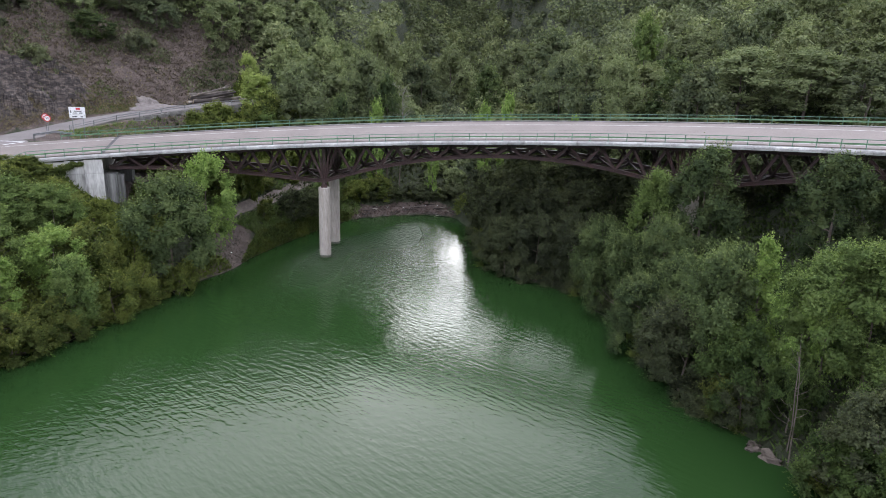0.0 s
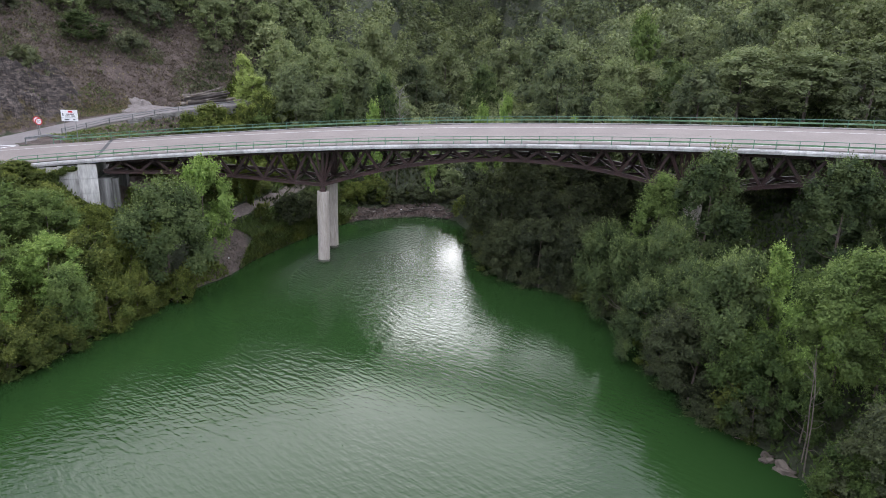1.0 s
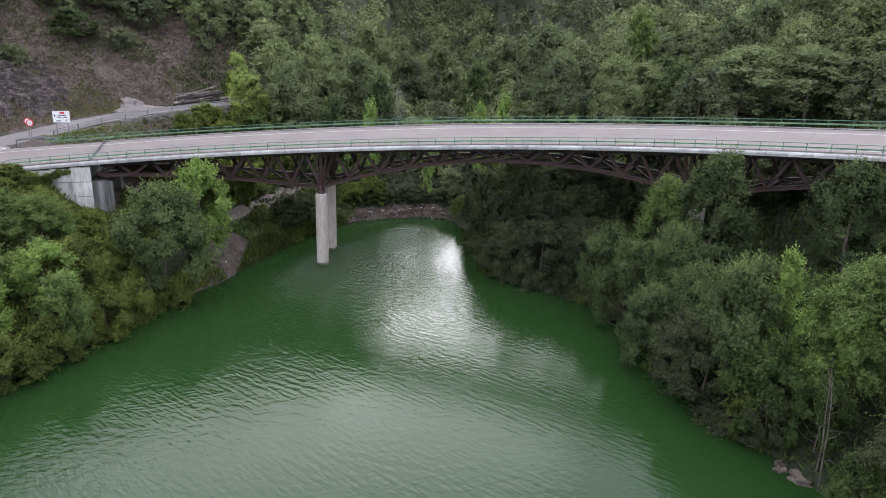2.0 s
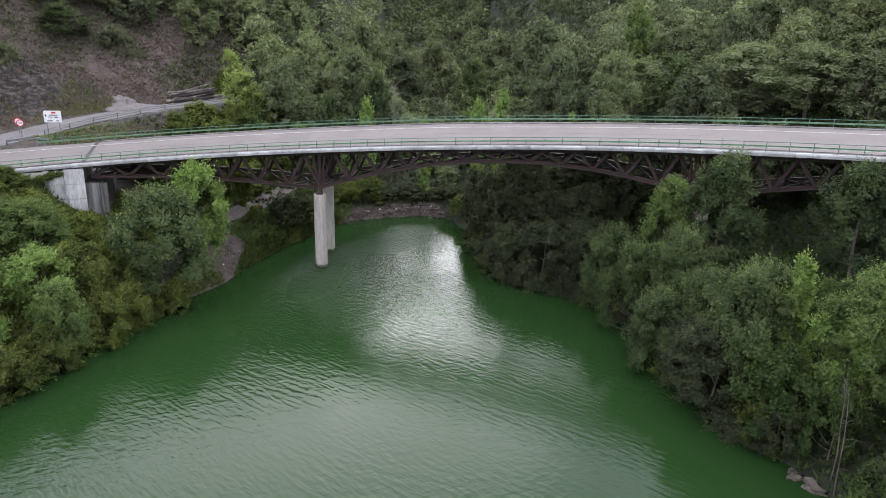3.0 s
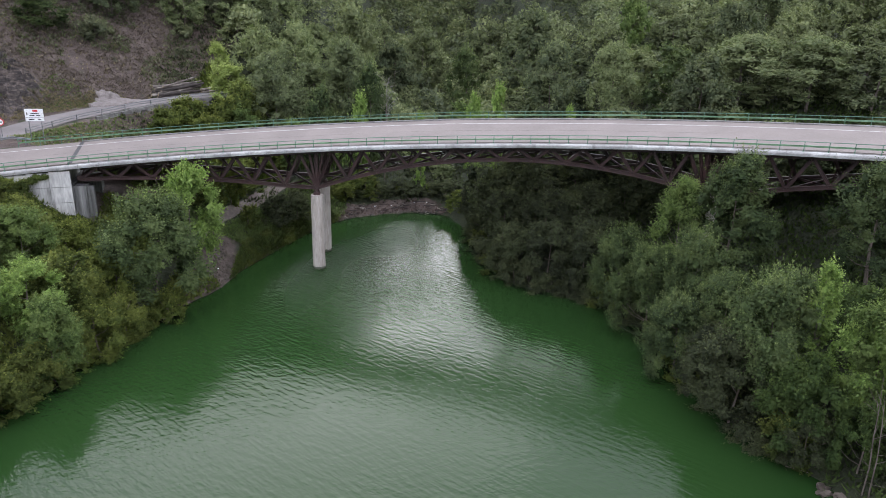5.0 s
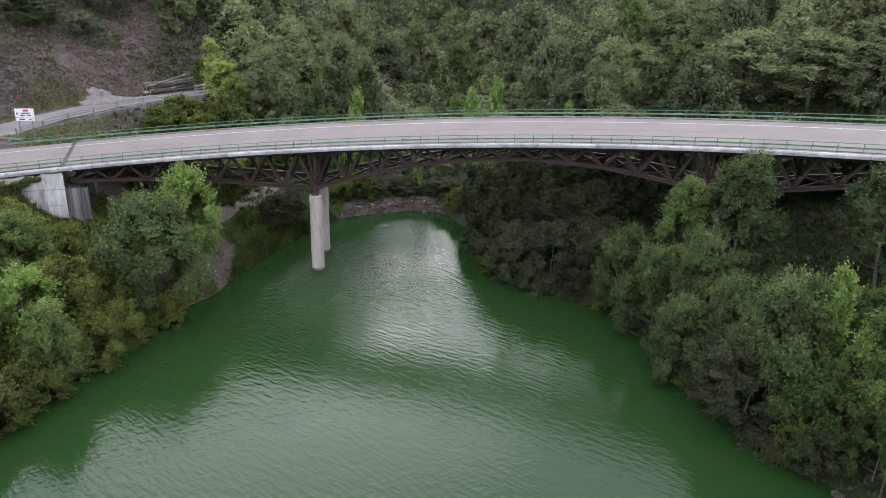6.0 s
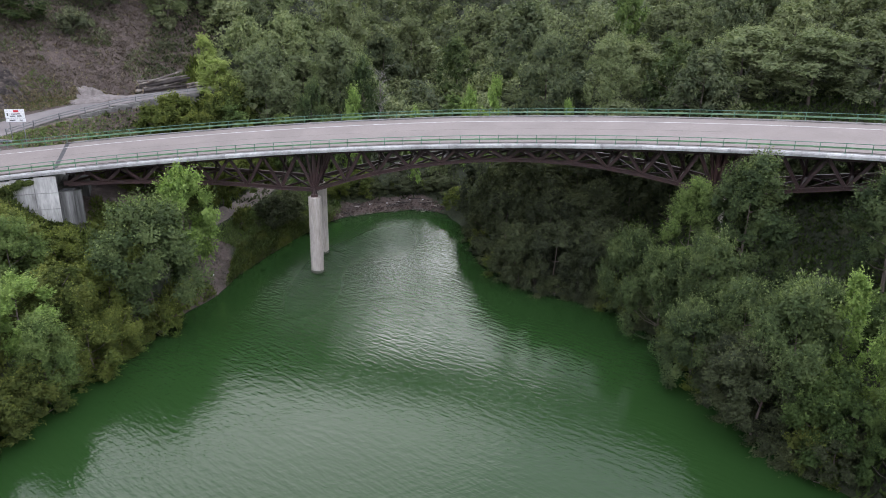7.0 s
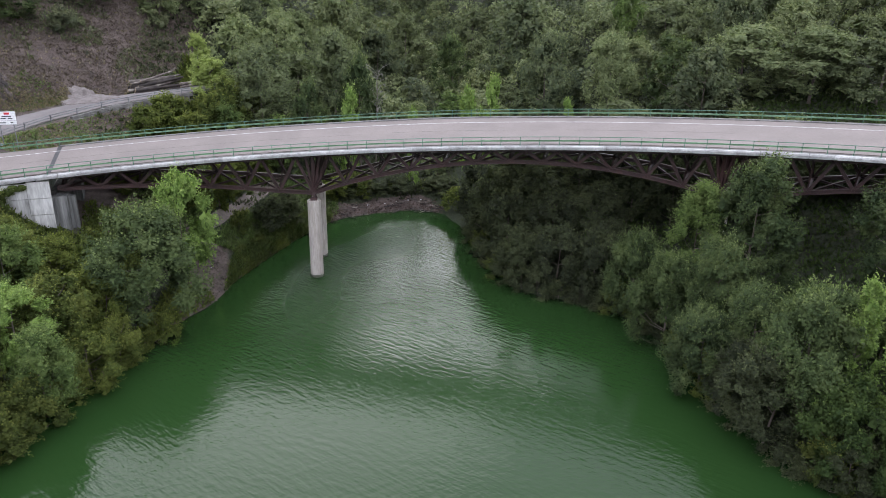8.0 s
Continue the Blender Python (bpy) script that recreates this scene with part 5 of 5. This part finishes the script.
def barrier(points, label, twin=True):
    """A steel road barrier: posts and pressed rails along the given line (x, y); heights follow the ground."""
    pts = [Vector((x, y, height_at(x, y) + 0.12)) for x, y in points]
    ob = thing("crash_barrier", *pts[0], label, "crash barrier", "barriers by the roads")
    home = Matrix.Translation(pts[0])
    for lift in ((0.72, 0.42) if twin else (0.65,)):
        bm = bmesh.new()
        rings = []
        for i, p in enumerate(pts):
            d = pts[min(i + 1, len(pts) - 1)] - pts[max(i - 1, 0)]
            n = Vector((d.y, -d.x, 0)).normalized()
            q = p + Vector((0, 0, lift))
            half = 0.055 if twin else 0.15
            prof = [(0.0, half), (0.05, half * 0.6), (0.0, half * 0.2), (0.0, -half * 0.2), (0.05, -half * 0.6), (0.0, -half), (-0.03, -half), (-0.03, half)]
            rings.append([q + n * u + Vector((0, 0, v)) for u, v in prof])
        sweep(bm, rings, True)
        bmesh.ops.recalc_face_normals(bm, faces=bm.faces)
        under(part("rail", bm, GALVANISED), ob, home)
    run = 0.0
    for a, b in zip(pts, pts[1:]):
        seg = (b - a).length
        while run < seg:
            p = a.lerp(b, run / seg)
            bm = bmesh.new()
            bar(bm, p + Vector((0, 0, -0.5)), p + Vector((0, 0, 0.82 if twin else 0.74)), 0.10, 0.12, (0, 1, 0))
            under(part("post", bm, GALVANISED), ob, home)
            run += 4.0
        run -= seg


def beside(offset, t0, t1, steps):
    """Points along the side road, offset to the right of its middle."""
    pts = [Vector(p[:2]) for p in SIDE_ROAD]
    runs = [0.0]
    for a, b in zip(pts, pts[1:]):
        runs.append(runs[-1] + (b - a).length)
    out = []
    for k in range(steps + 1):
        u = t0 + (t1 - t0) * k / steps
        i = max(j for j in range(len(pts) - 1) if runs[j] <= u)
        d = (pts[i + 1] - pts[i]).normalized()
        p = pts[i] + d * (u - runs[i])
        out.append((p.x + d.y * offset, p.y - d.x * offset))
    return out


barrier(beside(3.4, 36.0, 74.0, 16), "weathered grey steel barrier along the side road")
barrier([(-52.4, 87.4), (-50.2, 88.6), (-48.3, 89.2)], "galvanised steel barrier at the road junction", False)
barrier([tuple(at(s, 81.9)[:2]) for s in (-62, -57, -52.5, -50.5)], "galvanised steel barrier at the end of the bridge railing", False)


def retaining_wall():
    line = beside(4.1, 47.0, 66.0, 12)
    ob = thing("retaining_wall", *line[0], height_at(*line[0]), "low stained grey block retaining wall below the side road", "wall")
    home = ob.matrix_world.copy()
    r = random.Random(4)
    for (ax, ay), (bx, by) in zip(line, line[1:]):
        a, b = Vector((ax, ay, 0)), Vector((bx, by, 0))
        d = (b - a).normalized()
        for row in range(4):
            at_u = r.uniform(-0.3, 0)
            while at_u < (b - a).length:
                w = r.uniform(0.9, 1.9)
                m = a + d * (at_u + w / 2)
                top = height_at(m.x - d.y * 1.6, m.y + d.x * 1.6) + 0.18
                bm = bmesh.new()
                block(bm, m.x + d.y * r.uniform(-0.06, 0.06), m.y, top - 0.22 - row * 0.42, w - 0.015, 0.5, 0.405, 0.03, math.degrees(math.atan2(d.y, d.x)))
                under(part("stone", bm, OLD_WALL), ob, home)
                at_u += w


retaining_wall()


def log_pile():
    cx, cy, turn = -40.3, 122.3, 35.0
    z0 = height_at(-40, 119.8)
    ob = thing("log_pile", cx, cy, z0, "untidy stack of dark barked felled logs beside the side road", "log pile", "", turn)
    r = random.Random(9)

    def log(a, b, rad, mat):
        a, b = a + Vector((0, 0, 0.07 * a.x)), b + Vector((0, 0, 0.07 * b.x))
        bm = bmesh.new()
        pts = [a.lerp(b, u) + Vector((0, r.uniform(-0.07, 0.07), r.uniform(-0.05, 0.05))) for u in (0.25, 0.5, 0.75)]
        tube(bm, [a, *pts, b], [rad, rad * 0.95, rad * 0.9, rad * 0.84, rad * 0.74], 9)
        stem = part("log", bm, mat, ob)
        for end, other, k in ((a, b, 1.0), (b, a, 0.74)):
            bm = bmesh.new()
            out = (end - other).normalized()
            tube(bm, [end - out * 0.02, end + out * 0.012], [rad * k * 0.93] * 2, 9)
            part("cut_end", bm, SAWN, stem, "pale sawn end")

    for row, (z, n, wide) in enumerate(((0.22, 6, 1.7), (0.62, 5, 1.4), (1.02, 5, 1.1), (1.42, 4, 0.8), (1.8, 2, 0.35))):
        for k in range(n):
            y = -wide + 2 * wide * k / max(1, n - 1)
            long = r.uniform(5.6, 9.0)
            mid, skew, tilt = r.uniform(-0.9, 0.9), r.uniform(-0.5, 0.5), r.uniform(-0.12, 0.35) * (row > 0)
            log(Vector((mid - long / 2, y - skew, z - tilt)), Vector((mid + long / 2, y + skew, z + tilt + r.uniform(-0.05, 0.05))), r.uniform(0.14, 0.25), PALE_WOOD if r.random() < 0.5 else LOG_BARK)
    log(Vector((-2.6, -0.7, 1.8)), Vector((3.2, 0.4, 2.7)), 0.15, PALE_WOOD)
    log(Vector((2.2, 0.5, 2.5)), Vector((3.4, 0.3, 3.1)), 0.09, PALE_WOOD)
    for x0, y0, long, z in ((4.9, -1.7, 3.4, 0.3), (5.4, -1.2, 2.8, 0.32), (4.4, -1.4, 2.4, 0.75)):
        log(Vector((x0 - long / 2, y0, z)), Vector((x0 + long / 2, y0 + r.uniform(-0.3, 0.5), z + 0.12)), r.uniform(0.19, 0.25), PALE_WOOD)


log_pile()


def heap(name, x, y, sx, sy, h, mat, label, category, seed, turn=0.0):
    bm = bmesh.new()
    bmesh.ops.create_grid(bm, x_segments=34, y_segments=24, size=1.0)
    ca, sa = math.cos(radians(turn)), math.sin(radians(turn))
    for v in bm.verts:
        d = math.hypot(v.co.x, v.co.y) * (1 + 0.3 * noise.noise(Vector((v.co.x * 2, v.co.y * 2, seed))))
        rise = max(0.0, 1 - d ** 1.6)
        n = noise.noise(Vector((v.co.x * 2.3 + seed, v.co.y * 2.3, seed))) * 0.7 + noise.noise(Vector((v.co.x * 7 + seed, v.co.y * 7, seed))) * 0.2
        px, py = x + v.co.x * sx * ca - v.co.y * sy * sa, y + v.co.x * sx * sa + v.co.y * sy * ca
        z = height_at(px, py) + (0.16 if d < 0.97 else -0.3)
        v.co = Vector((px, py, z + rise * h * (1 + n)))
    return tagged(part(name, bm, mat), label, category)


heap("gravel_mound", -47.6, 114.6, 4.0, 2.5, 0.62, GRAVEL, "mound of pale crushed gravel at the road edge", "gravel mound", 3, 42)
heap("gravel_mound", -48.9, 115.9, 2.0, 1.7, 0.85, GRAVEL, "mound of pale crushed gravel at the road edge", "gravel mound", 6, 42)


def slate_face(u0, u1, d0, d1, label, seed):
    """A jointed rock face in the road cutting: tilted, stepped beds that break out of the slope."""
    us, ds = np.arange(u0, u1, 0.17), np.arange(d0, d1, 0.14)
    rows = [beside(-d, u0, us[-1], len(us) - 1) for d in ds]
    P = np.array(rows)
    X, Y = P[..., 0], P[..., 1]
    U, D = np.meshgrid(us, ds)
    jag = lumps(U, D, 2.2, seed) * 0.7 + lumps(U, D, 0.8, seed + 1) * 0.30 + lumps(U, D, 0.35, seed + 2) * 0.12
    edge = step(U, u0, u0 + 2.5) * step(-U, -u1, -u1 + 3.5) * step(D, d0, d0 + 0.8) * step(-D, -d1, -d1 + 4.0)
    rise = -0.22 + edge * (0.35 + 0.6 * lumps(U, D, 3.0, seed + 5))
    for thick, wide, deep in ((1.1, 2.3, 0.95), (0.45, 1.0, 0.45)):
        bed = (D * 1.2 + 0.55 * U + jag) / thick
        joint = np.floor((U * 0.9 - 0.35 * D + jag * 0.8) / wide + hashed(np.floor(bed), 3.0, seed) * 3)
        rise = rise + edge * deep * (1.3 * hashed(np.floor(bed), joint, seed + 7) - 0.9 * (bed - np.floor(bed)))
    Z = ground(X, Y) + rise
    nd, nu = X.shape
    idx = np.arange(nd * nu).reshape(nd, nu)
    quads = np.stack([idx[:-1, :-1], idx[:-1, 1:], idx[1:, 1:], idx[1:, :-1]], -1).reshape(-1, 4)
    me = bpy.data.meshes.new("rock_outcrop")
    me.from_pydata(np.stack([X, Y, Z], -1).reshape(-1, 3).tolist(), [], quads.tolist())
    return tagged(mesh_object("rock_outcrop", me, SLATE), label, "rock")


slate_face(24.0, 48.0, 4.4, 14.5, "dark fractured slate face rising from the side road", 41)


def ledge(x, y, w, d, h, label, seed, turn):
    z = height_at(x, y)
    ob = thing("rock_ledge", x, y, z, label, "rock", "", turn)
    r = random.Random(seed)
    for k in range(9):
        bm = bmesh.new()
        bmesh.ops.create_cube(bm, size=1.0)
        bmesh.ops.subdivide_edges(bm, edges=bm.edges[:], cuts=2, use_grid_fill=True)
        o = r.uniform(0, 90)
        for v in bm.verts:
            q = Vector((v.co.x * 2 + o, v.co.y * 2, v.co.z * 2 + k))
            v.co += Vector((noise.noise(q), noise.noise(q + Vector((7, 0, 0))), noise.noise(q + Vector((0, 9, 0))))) * 0.45
        bmesh.ops.transform(bm, matrix=pose(r.uniform(-0.5, 0.5) * w, r.uniform(-0.3, 0.3) * d, r.uniform(0, 0.6) * h, r.uniform(-25, 25), r.uniform(-20, 30), r.uniform(0, 180)) @ Matrix.Diagonal((w * 0.35, d * 0.4, h * 0.35, 1)), verts=bm.verts)
        part("slab", bm, ROCK, ob)


ledge(23.5, 38.8, 2.6, 1.3, 1.0, "pale brown broken rock ledge at the water's edge", 5, -70)


# stones and drift along the bare shores
def stones(count, label, place, lo, hi, mat, seed):
    r = random.Random(seed)
    bm = bmesh.new()
    for k in range(count):
        x, y = place(r)
        s = r.uniform(lo, hi)
        made = bmesh.ops.create_icosphere(bm, subdivisions=1, radius=s, matrix=pose(x, y, height_at(x, y) + s * 0.2, r.uniform(0, 90), r.uniform(0, 90), r.uniform(0, 360)) @ Matrix.Diagonal((1, r.uniform(0.6, 1), r.uniform(0.4, 0.8), 1)))
        for v in made["verts"]:
            v.co += Vector((r.uniform(-1, 1), r.uniform(-1, 1), r.uniform(-1, 1))) * s * 0.18
    return tagged(part("stones", bm, mat), label, "stones", kind="stuff")


def left_shore(r):
    i = r.randrange(7, 11)
    t = r.random()
    (ax, ay), (bx, by) = SHORE[i], SHORE[i + 1]
    return ax + t * (bx - ax) - abs(r.gauss(0, 0.6)) * 0.8, ay + t * (by - ay) + r.uniform(-0.2, 0.5)


stones(190, "small grey-brown stones along the shore", left_shore, 0.06, 0.22, ROCK, 3)
stones(280, "rubble on the bare earth scar", lambda r: (-25.3 + r.gauss(0, 1.1), 80.5 + r.gauss(0, 2.4)), 0.06, 0.2, ROCK, 5)


def far_shore(r):
    i = r.randrange(11, 15)
    t = r.random()
    (ax, ay), (bx, by) = SHORE[i], SHORE[i + 1]
    return ax + t * (bx - ax), ay + t * (by - ay) + abs(r.gauss(0.6, 0.9))


stones(650, "dark brown washed-up bark and rubble on the muddy shore", far_shore, 0.05, 0.2, DEBRIS, 8)


def drift(x, y, length, turn, thick, label, seed):
    r = random.Random(seed)
    z = max(0.02, height_at(x, y)) + thick
    ob = thing("driftwood", x, y, z, label, "driftwood", "driftwood on the far shore", turn)
    bm = bmesh.new()
    pts = [Vector((length * (u - 0.5), r.uniform(-0.12, 0.12) * length * 0.3, r.uniform(-0.03, 0.06))) for u in (0, 0.3, 0.6, 1)]
    tube(bm, pts, [thick, thick * 0.9, thick * 0.7, thick * 0.35], 6)
    part("stem", bm, PALE_WOOD if seed % 3 == 0 else LOG_BARK, ob)
    for k in range(3):
        bm = bmesh.new()
        a = pts[1 + k % 2]
        tube(bm, [a, a + Vector((r.uniform(-0.5, 0.5), r.uniform(-0.6, 0.6), r.uniform(0.0, 0.4)))], [thick * 0.4, 0.015], 5)
        part("twig", bm, PALE_WOOD, ob)


r = random.Random(21)
for k in range(54):
    x = r.uniform(-11.5, 4.0)
    edge = 104.0 + (x + 11.5) * 0.42 if x < -5 else 106.8 + (x + 5) * 0.22 if x < 0 else 108 - x * 0.75
    drift(x, edge + r.uniform(-0.3, 2.0), r.uniform(1.0, 3.2), r.uniform(-50, 50), r.uniform(0.04, 0.11), "grey-brown driftwood lying on the muddy shore", 50 + k)

# bare dead tree standing in the wood
def dead_tree(x, y, top):
    z = height_at(x, y)
    ob = thing("dead_tree", x, y, z, "leafless grey dead tree among the green wood", "tree")
    rr = random.Random(31)
    bm = bmesh.new()
    h = top - z
    tube(bm, [Vector((0, 0, -0.4)), Vector((0.2, 0, h * 0.4)), Vector((0.5, -0.2, h * 0.9))], [0.13, 0.07, 0.015], 7)
    part("trunk", bm, BARK, ob)
    for k in range(46):
        bm = bmesh.new()
        u = rr.uniform(0.3, 0.95)
        a = Vector((0.45 * u, -0.1 * u, h * u))
        ang, reach = rr.uniform(0, math.tau), rr.uniform(1.2, 3.2) * (1.2 - 0.6 * u)
        mid = a + Vector((math.cos(ang) * reach * 0.4, math.sin(ang) * reach * 0.4, reach * 0.45))
        end = a + Vector((math.cos(ang) * reach, math.sin(ang) * reach, reach * rr.uniform(0.6, 1.0)))
        tube(bm, [a, mid, end], [0.03, 0.022, 0.008], 5)
        for j in range(5):
            q = mid.lerp(end, rr.uniform(0, 0.95))
            tube(bm, [q, q + Vector((rr.uniform(-0.8, 0.8), rr.uniform(-0.8, 0.8), rr.uniform(-0.5, 0.7)))], [0.013, 0.006], 4)
        part("branch", bm, DEADWOOD, ob)


dead_tree(-6.2, 115.6, 20.5)

# thin bare-stemmed young trees leaning over the rocky edge
def bare_stems(x, y, top, seed):
    z = height_at(x, y)
    ob = thing("sapling", x, y, z, "thin grey-brown bare-stemmed sapling leaning over the rocky water's edge", "sapling", "bare saplings")
    rr = random.Random(seed)
    h = top - z
    lean = Vector((rr.uniform(-0.10, 0.02), rr.uniform(-0.06, 0.10), 0)) * h
    bm = bmesh.new()
    spine = [Vector((0, 0, -0.4))] + [lean * u * u + Vector((rr.uniform(-0.08, 0.08), rr.uniform(-0.08, 0.08), h * u)) for u in (0.25, 0.5, 0.75, 1.0)]
    tube(bm, spine, [0.055, 0.048, 0.04, 0.028, 0.010], 6)
    part("trunk", bm, BARK, ob)
    for k in range(9):
        u = rr.uniform(0.25, 0.95)
        a = lean * u * u + Vector((0, 0, h * u))
        ang, reach = rr.uniform(0, math.tau), rr.uniform(0.6, 1.6)
        bm = bmesh.new()
        mid = a + Vector((math.cos(ang) * reach * 0.5, math.sin(ang) * reach * 0.5, reach * 0.25))
        end = a + Vector((math.cos(ang) * reach, math.sin(ang) * reach, reach * rr.uniform(0.3, 0.9)))
        tube(bm, [a, mid, end], [0.02, 0.014, 0.006], 5)
        part("branch", bm, BARK, ob)


for k, (x, y, top) in enumerate(((24.7, 37.2, 8.2), (25.0, 38.2, 9.0))):
    bare_stems(x, y, top, 60 + k)

# footpath on the left bank
bm = bmesh.new()
rings = []
for k in range(20):
    y = 87.0 + k * 1.1
    x = float(path_x(np.array(y)))
    rings.append([(x + u, y - u * 0.3, height_at(x + u, y - u * 0.3) + 0.06) for u in (-0.8, -0.4, 0.0, 0.4, 0.8)])
sweep(bm, rings)
tagged(part("footpath", bm, DIRT), "pale trodden earth path down the left bank", "path", kind="structure")

# give-way marks at the junction
for (s0, r0), (s1, r1) in (((-52.6, 94.3), (-49.8, 92.2)), ((-49.9, 92.0), (-51.8, 91.2))):
    bm = bmesh.new()
    rows = []
    for u in (0, 0.2, 0.4, 0.6, 0.8, 1):
        s, r0u = s0 + (s1 - s0) * u, r0 + (r1 - r0) * u
        row = []
        for w in (-0.16, 0.16):
            rr = r0u + w
            lift = road_dz(min(rr, 91.6), s) + 0.055 * max(0.0, rr - 91.6) + 0.03
            row.append(at(s, rr, lift))
        rows.append(row)
    sweep(bm, rows)
    tagged(part("road_marking", bm, MARK), "worn white painted junction marking", "road marking", kind="structure")

# dead boughs under the trees at the water's edge
for x, y, length, turn, k in ((23.3, 41.3, 2.6, -35, 1), (22.0, 44.0, 1.8, 20, 2)):
    drift(x, y, length, turn, 0.035, "bare grey fallen bough at the water's edge", 80 + k)

# scraps of washed-up litter
r = random.Random(77)
for x, y in ((-3.2, 108.6), (-1.4, 109.2), (-5.0, 108.0), (-7.6, 107.2), (0.6, 109.4), (-24.6, 78.6), (-25.1, 80.9)):
    bm = bmesh.new()
    bmesh.ops.create_icosphere(bm, subdivisions=2, radius=0.10)
    for v in bm.verts:
        v.co = Vector((v.co.x * r.uniform(0.8, 1.3), v.co.y * r.uniform(0.7, 1.2), v.co.z * r.uniform(0.4, 0.8)))
    ob = part("litter", bm, WHITE)
    ob.matrix_world = pose(x, y, height_at(x, y) + 0.08, 0, 0, r.uniform(0, 360))
    tagged(ob, "crumpled scrap of white plastic litter on the shore", "litter", "litter on the shore")
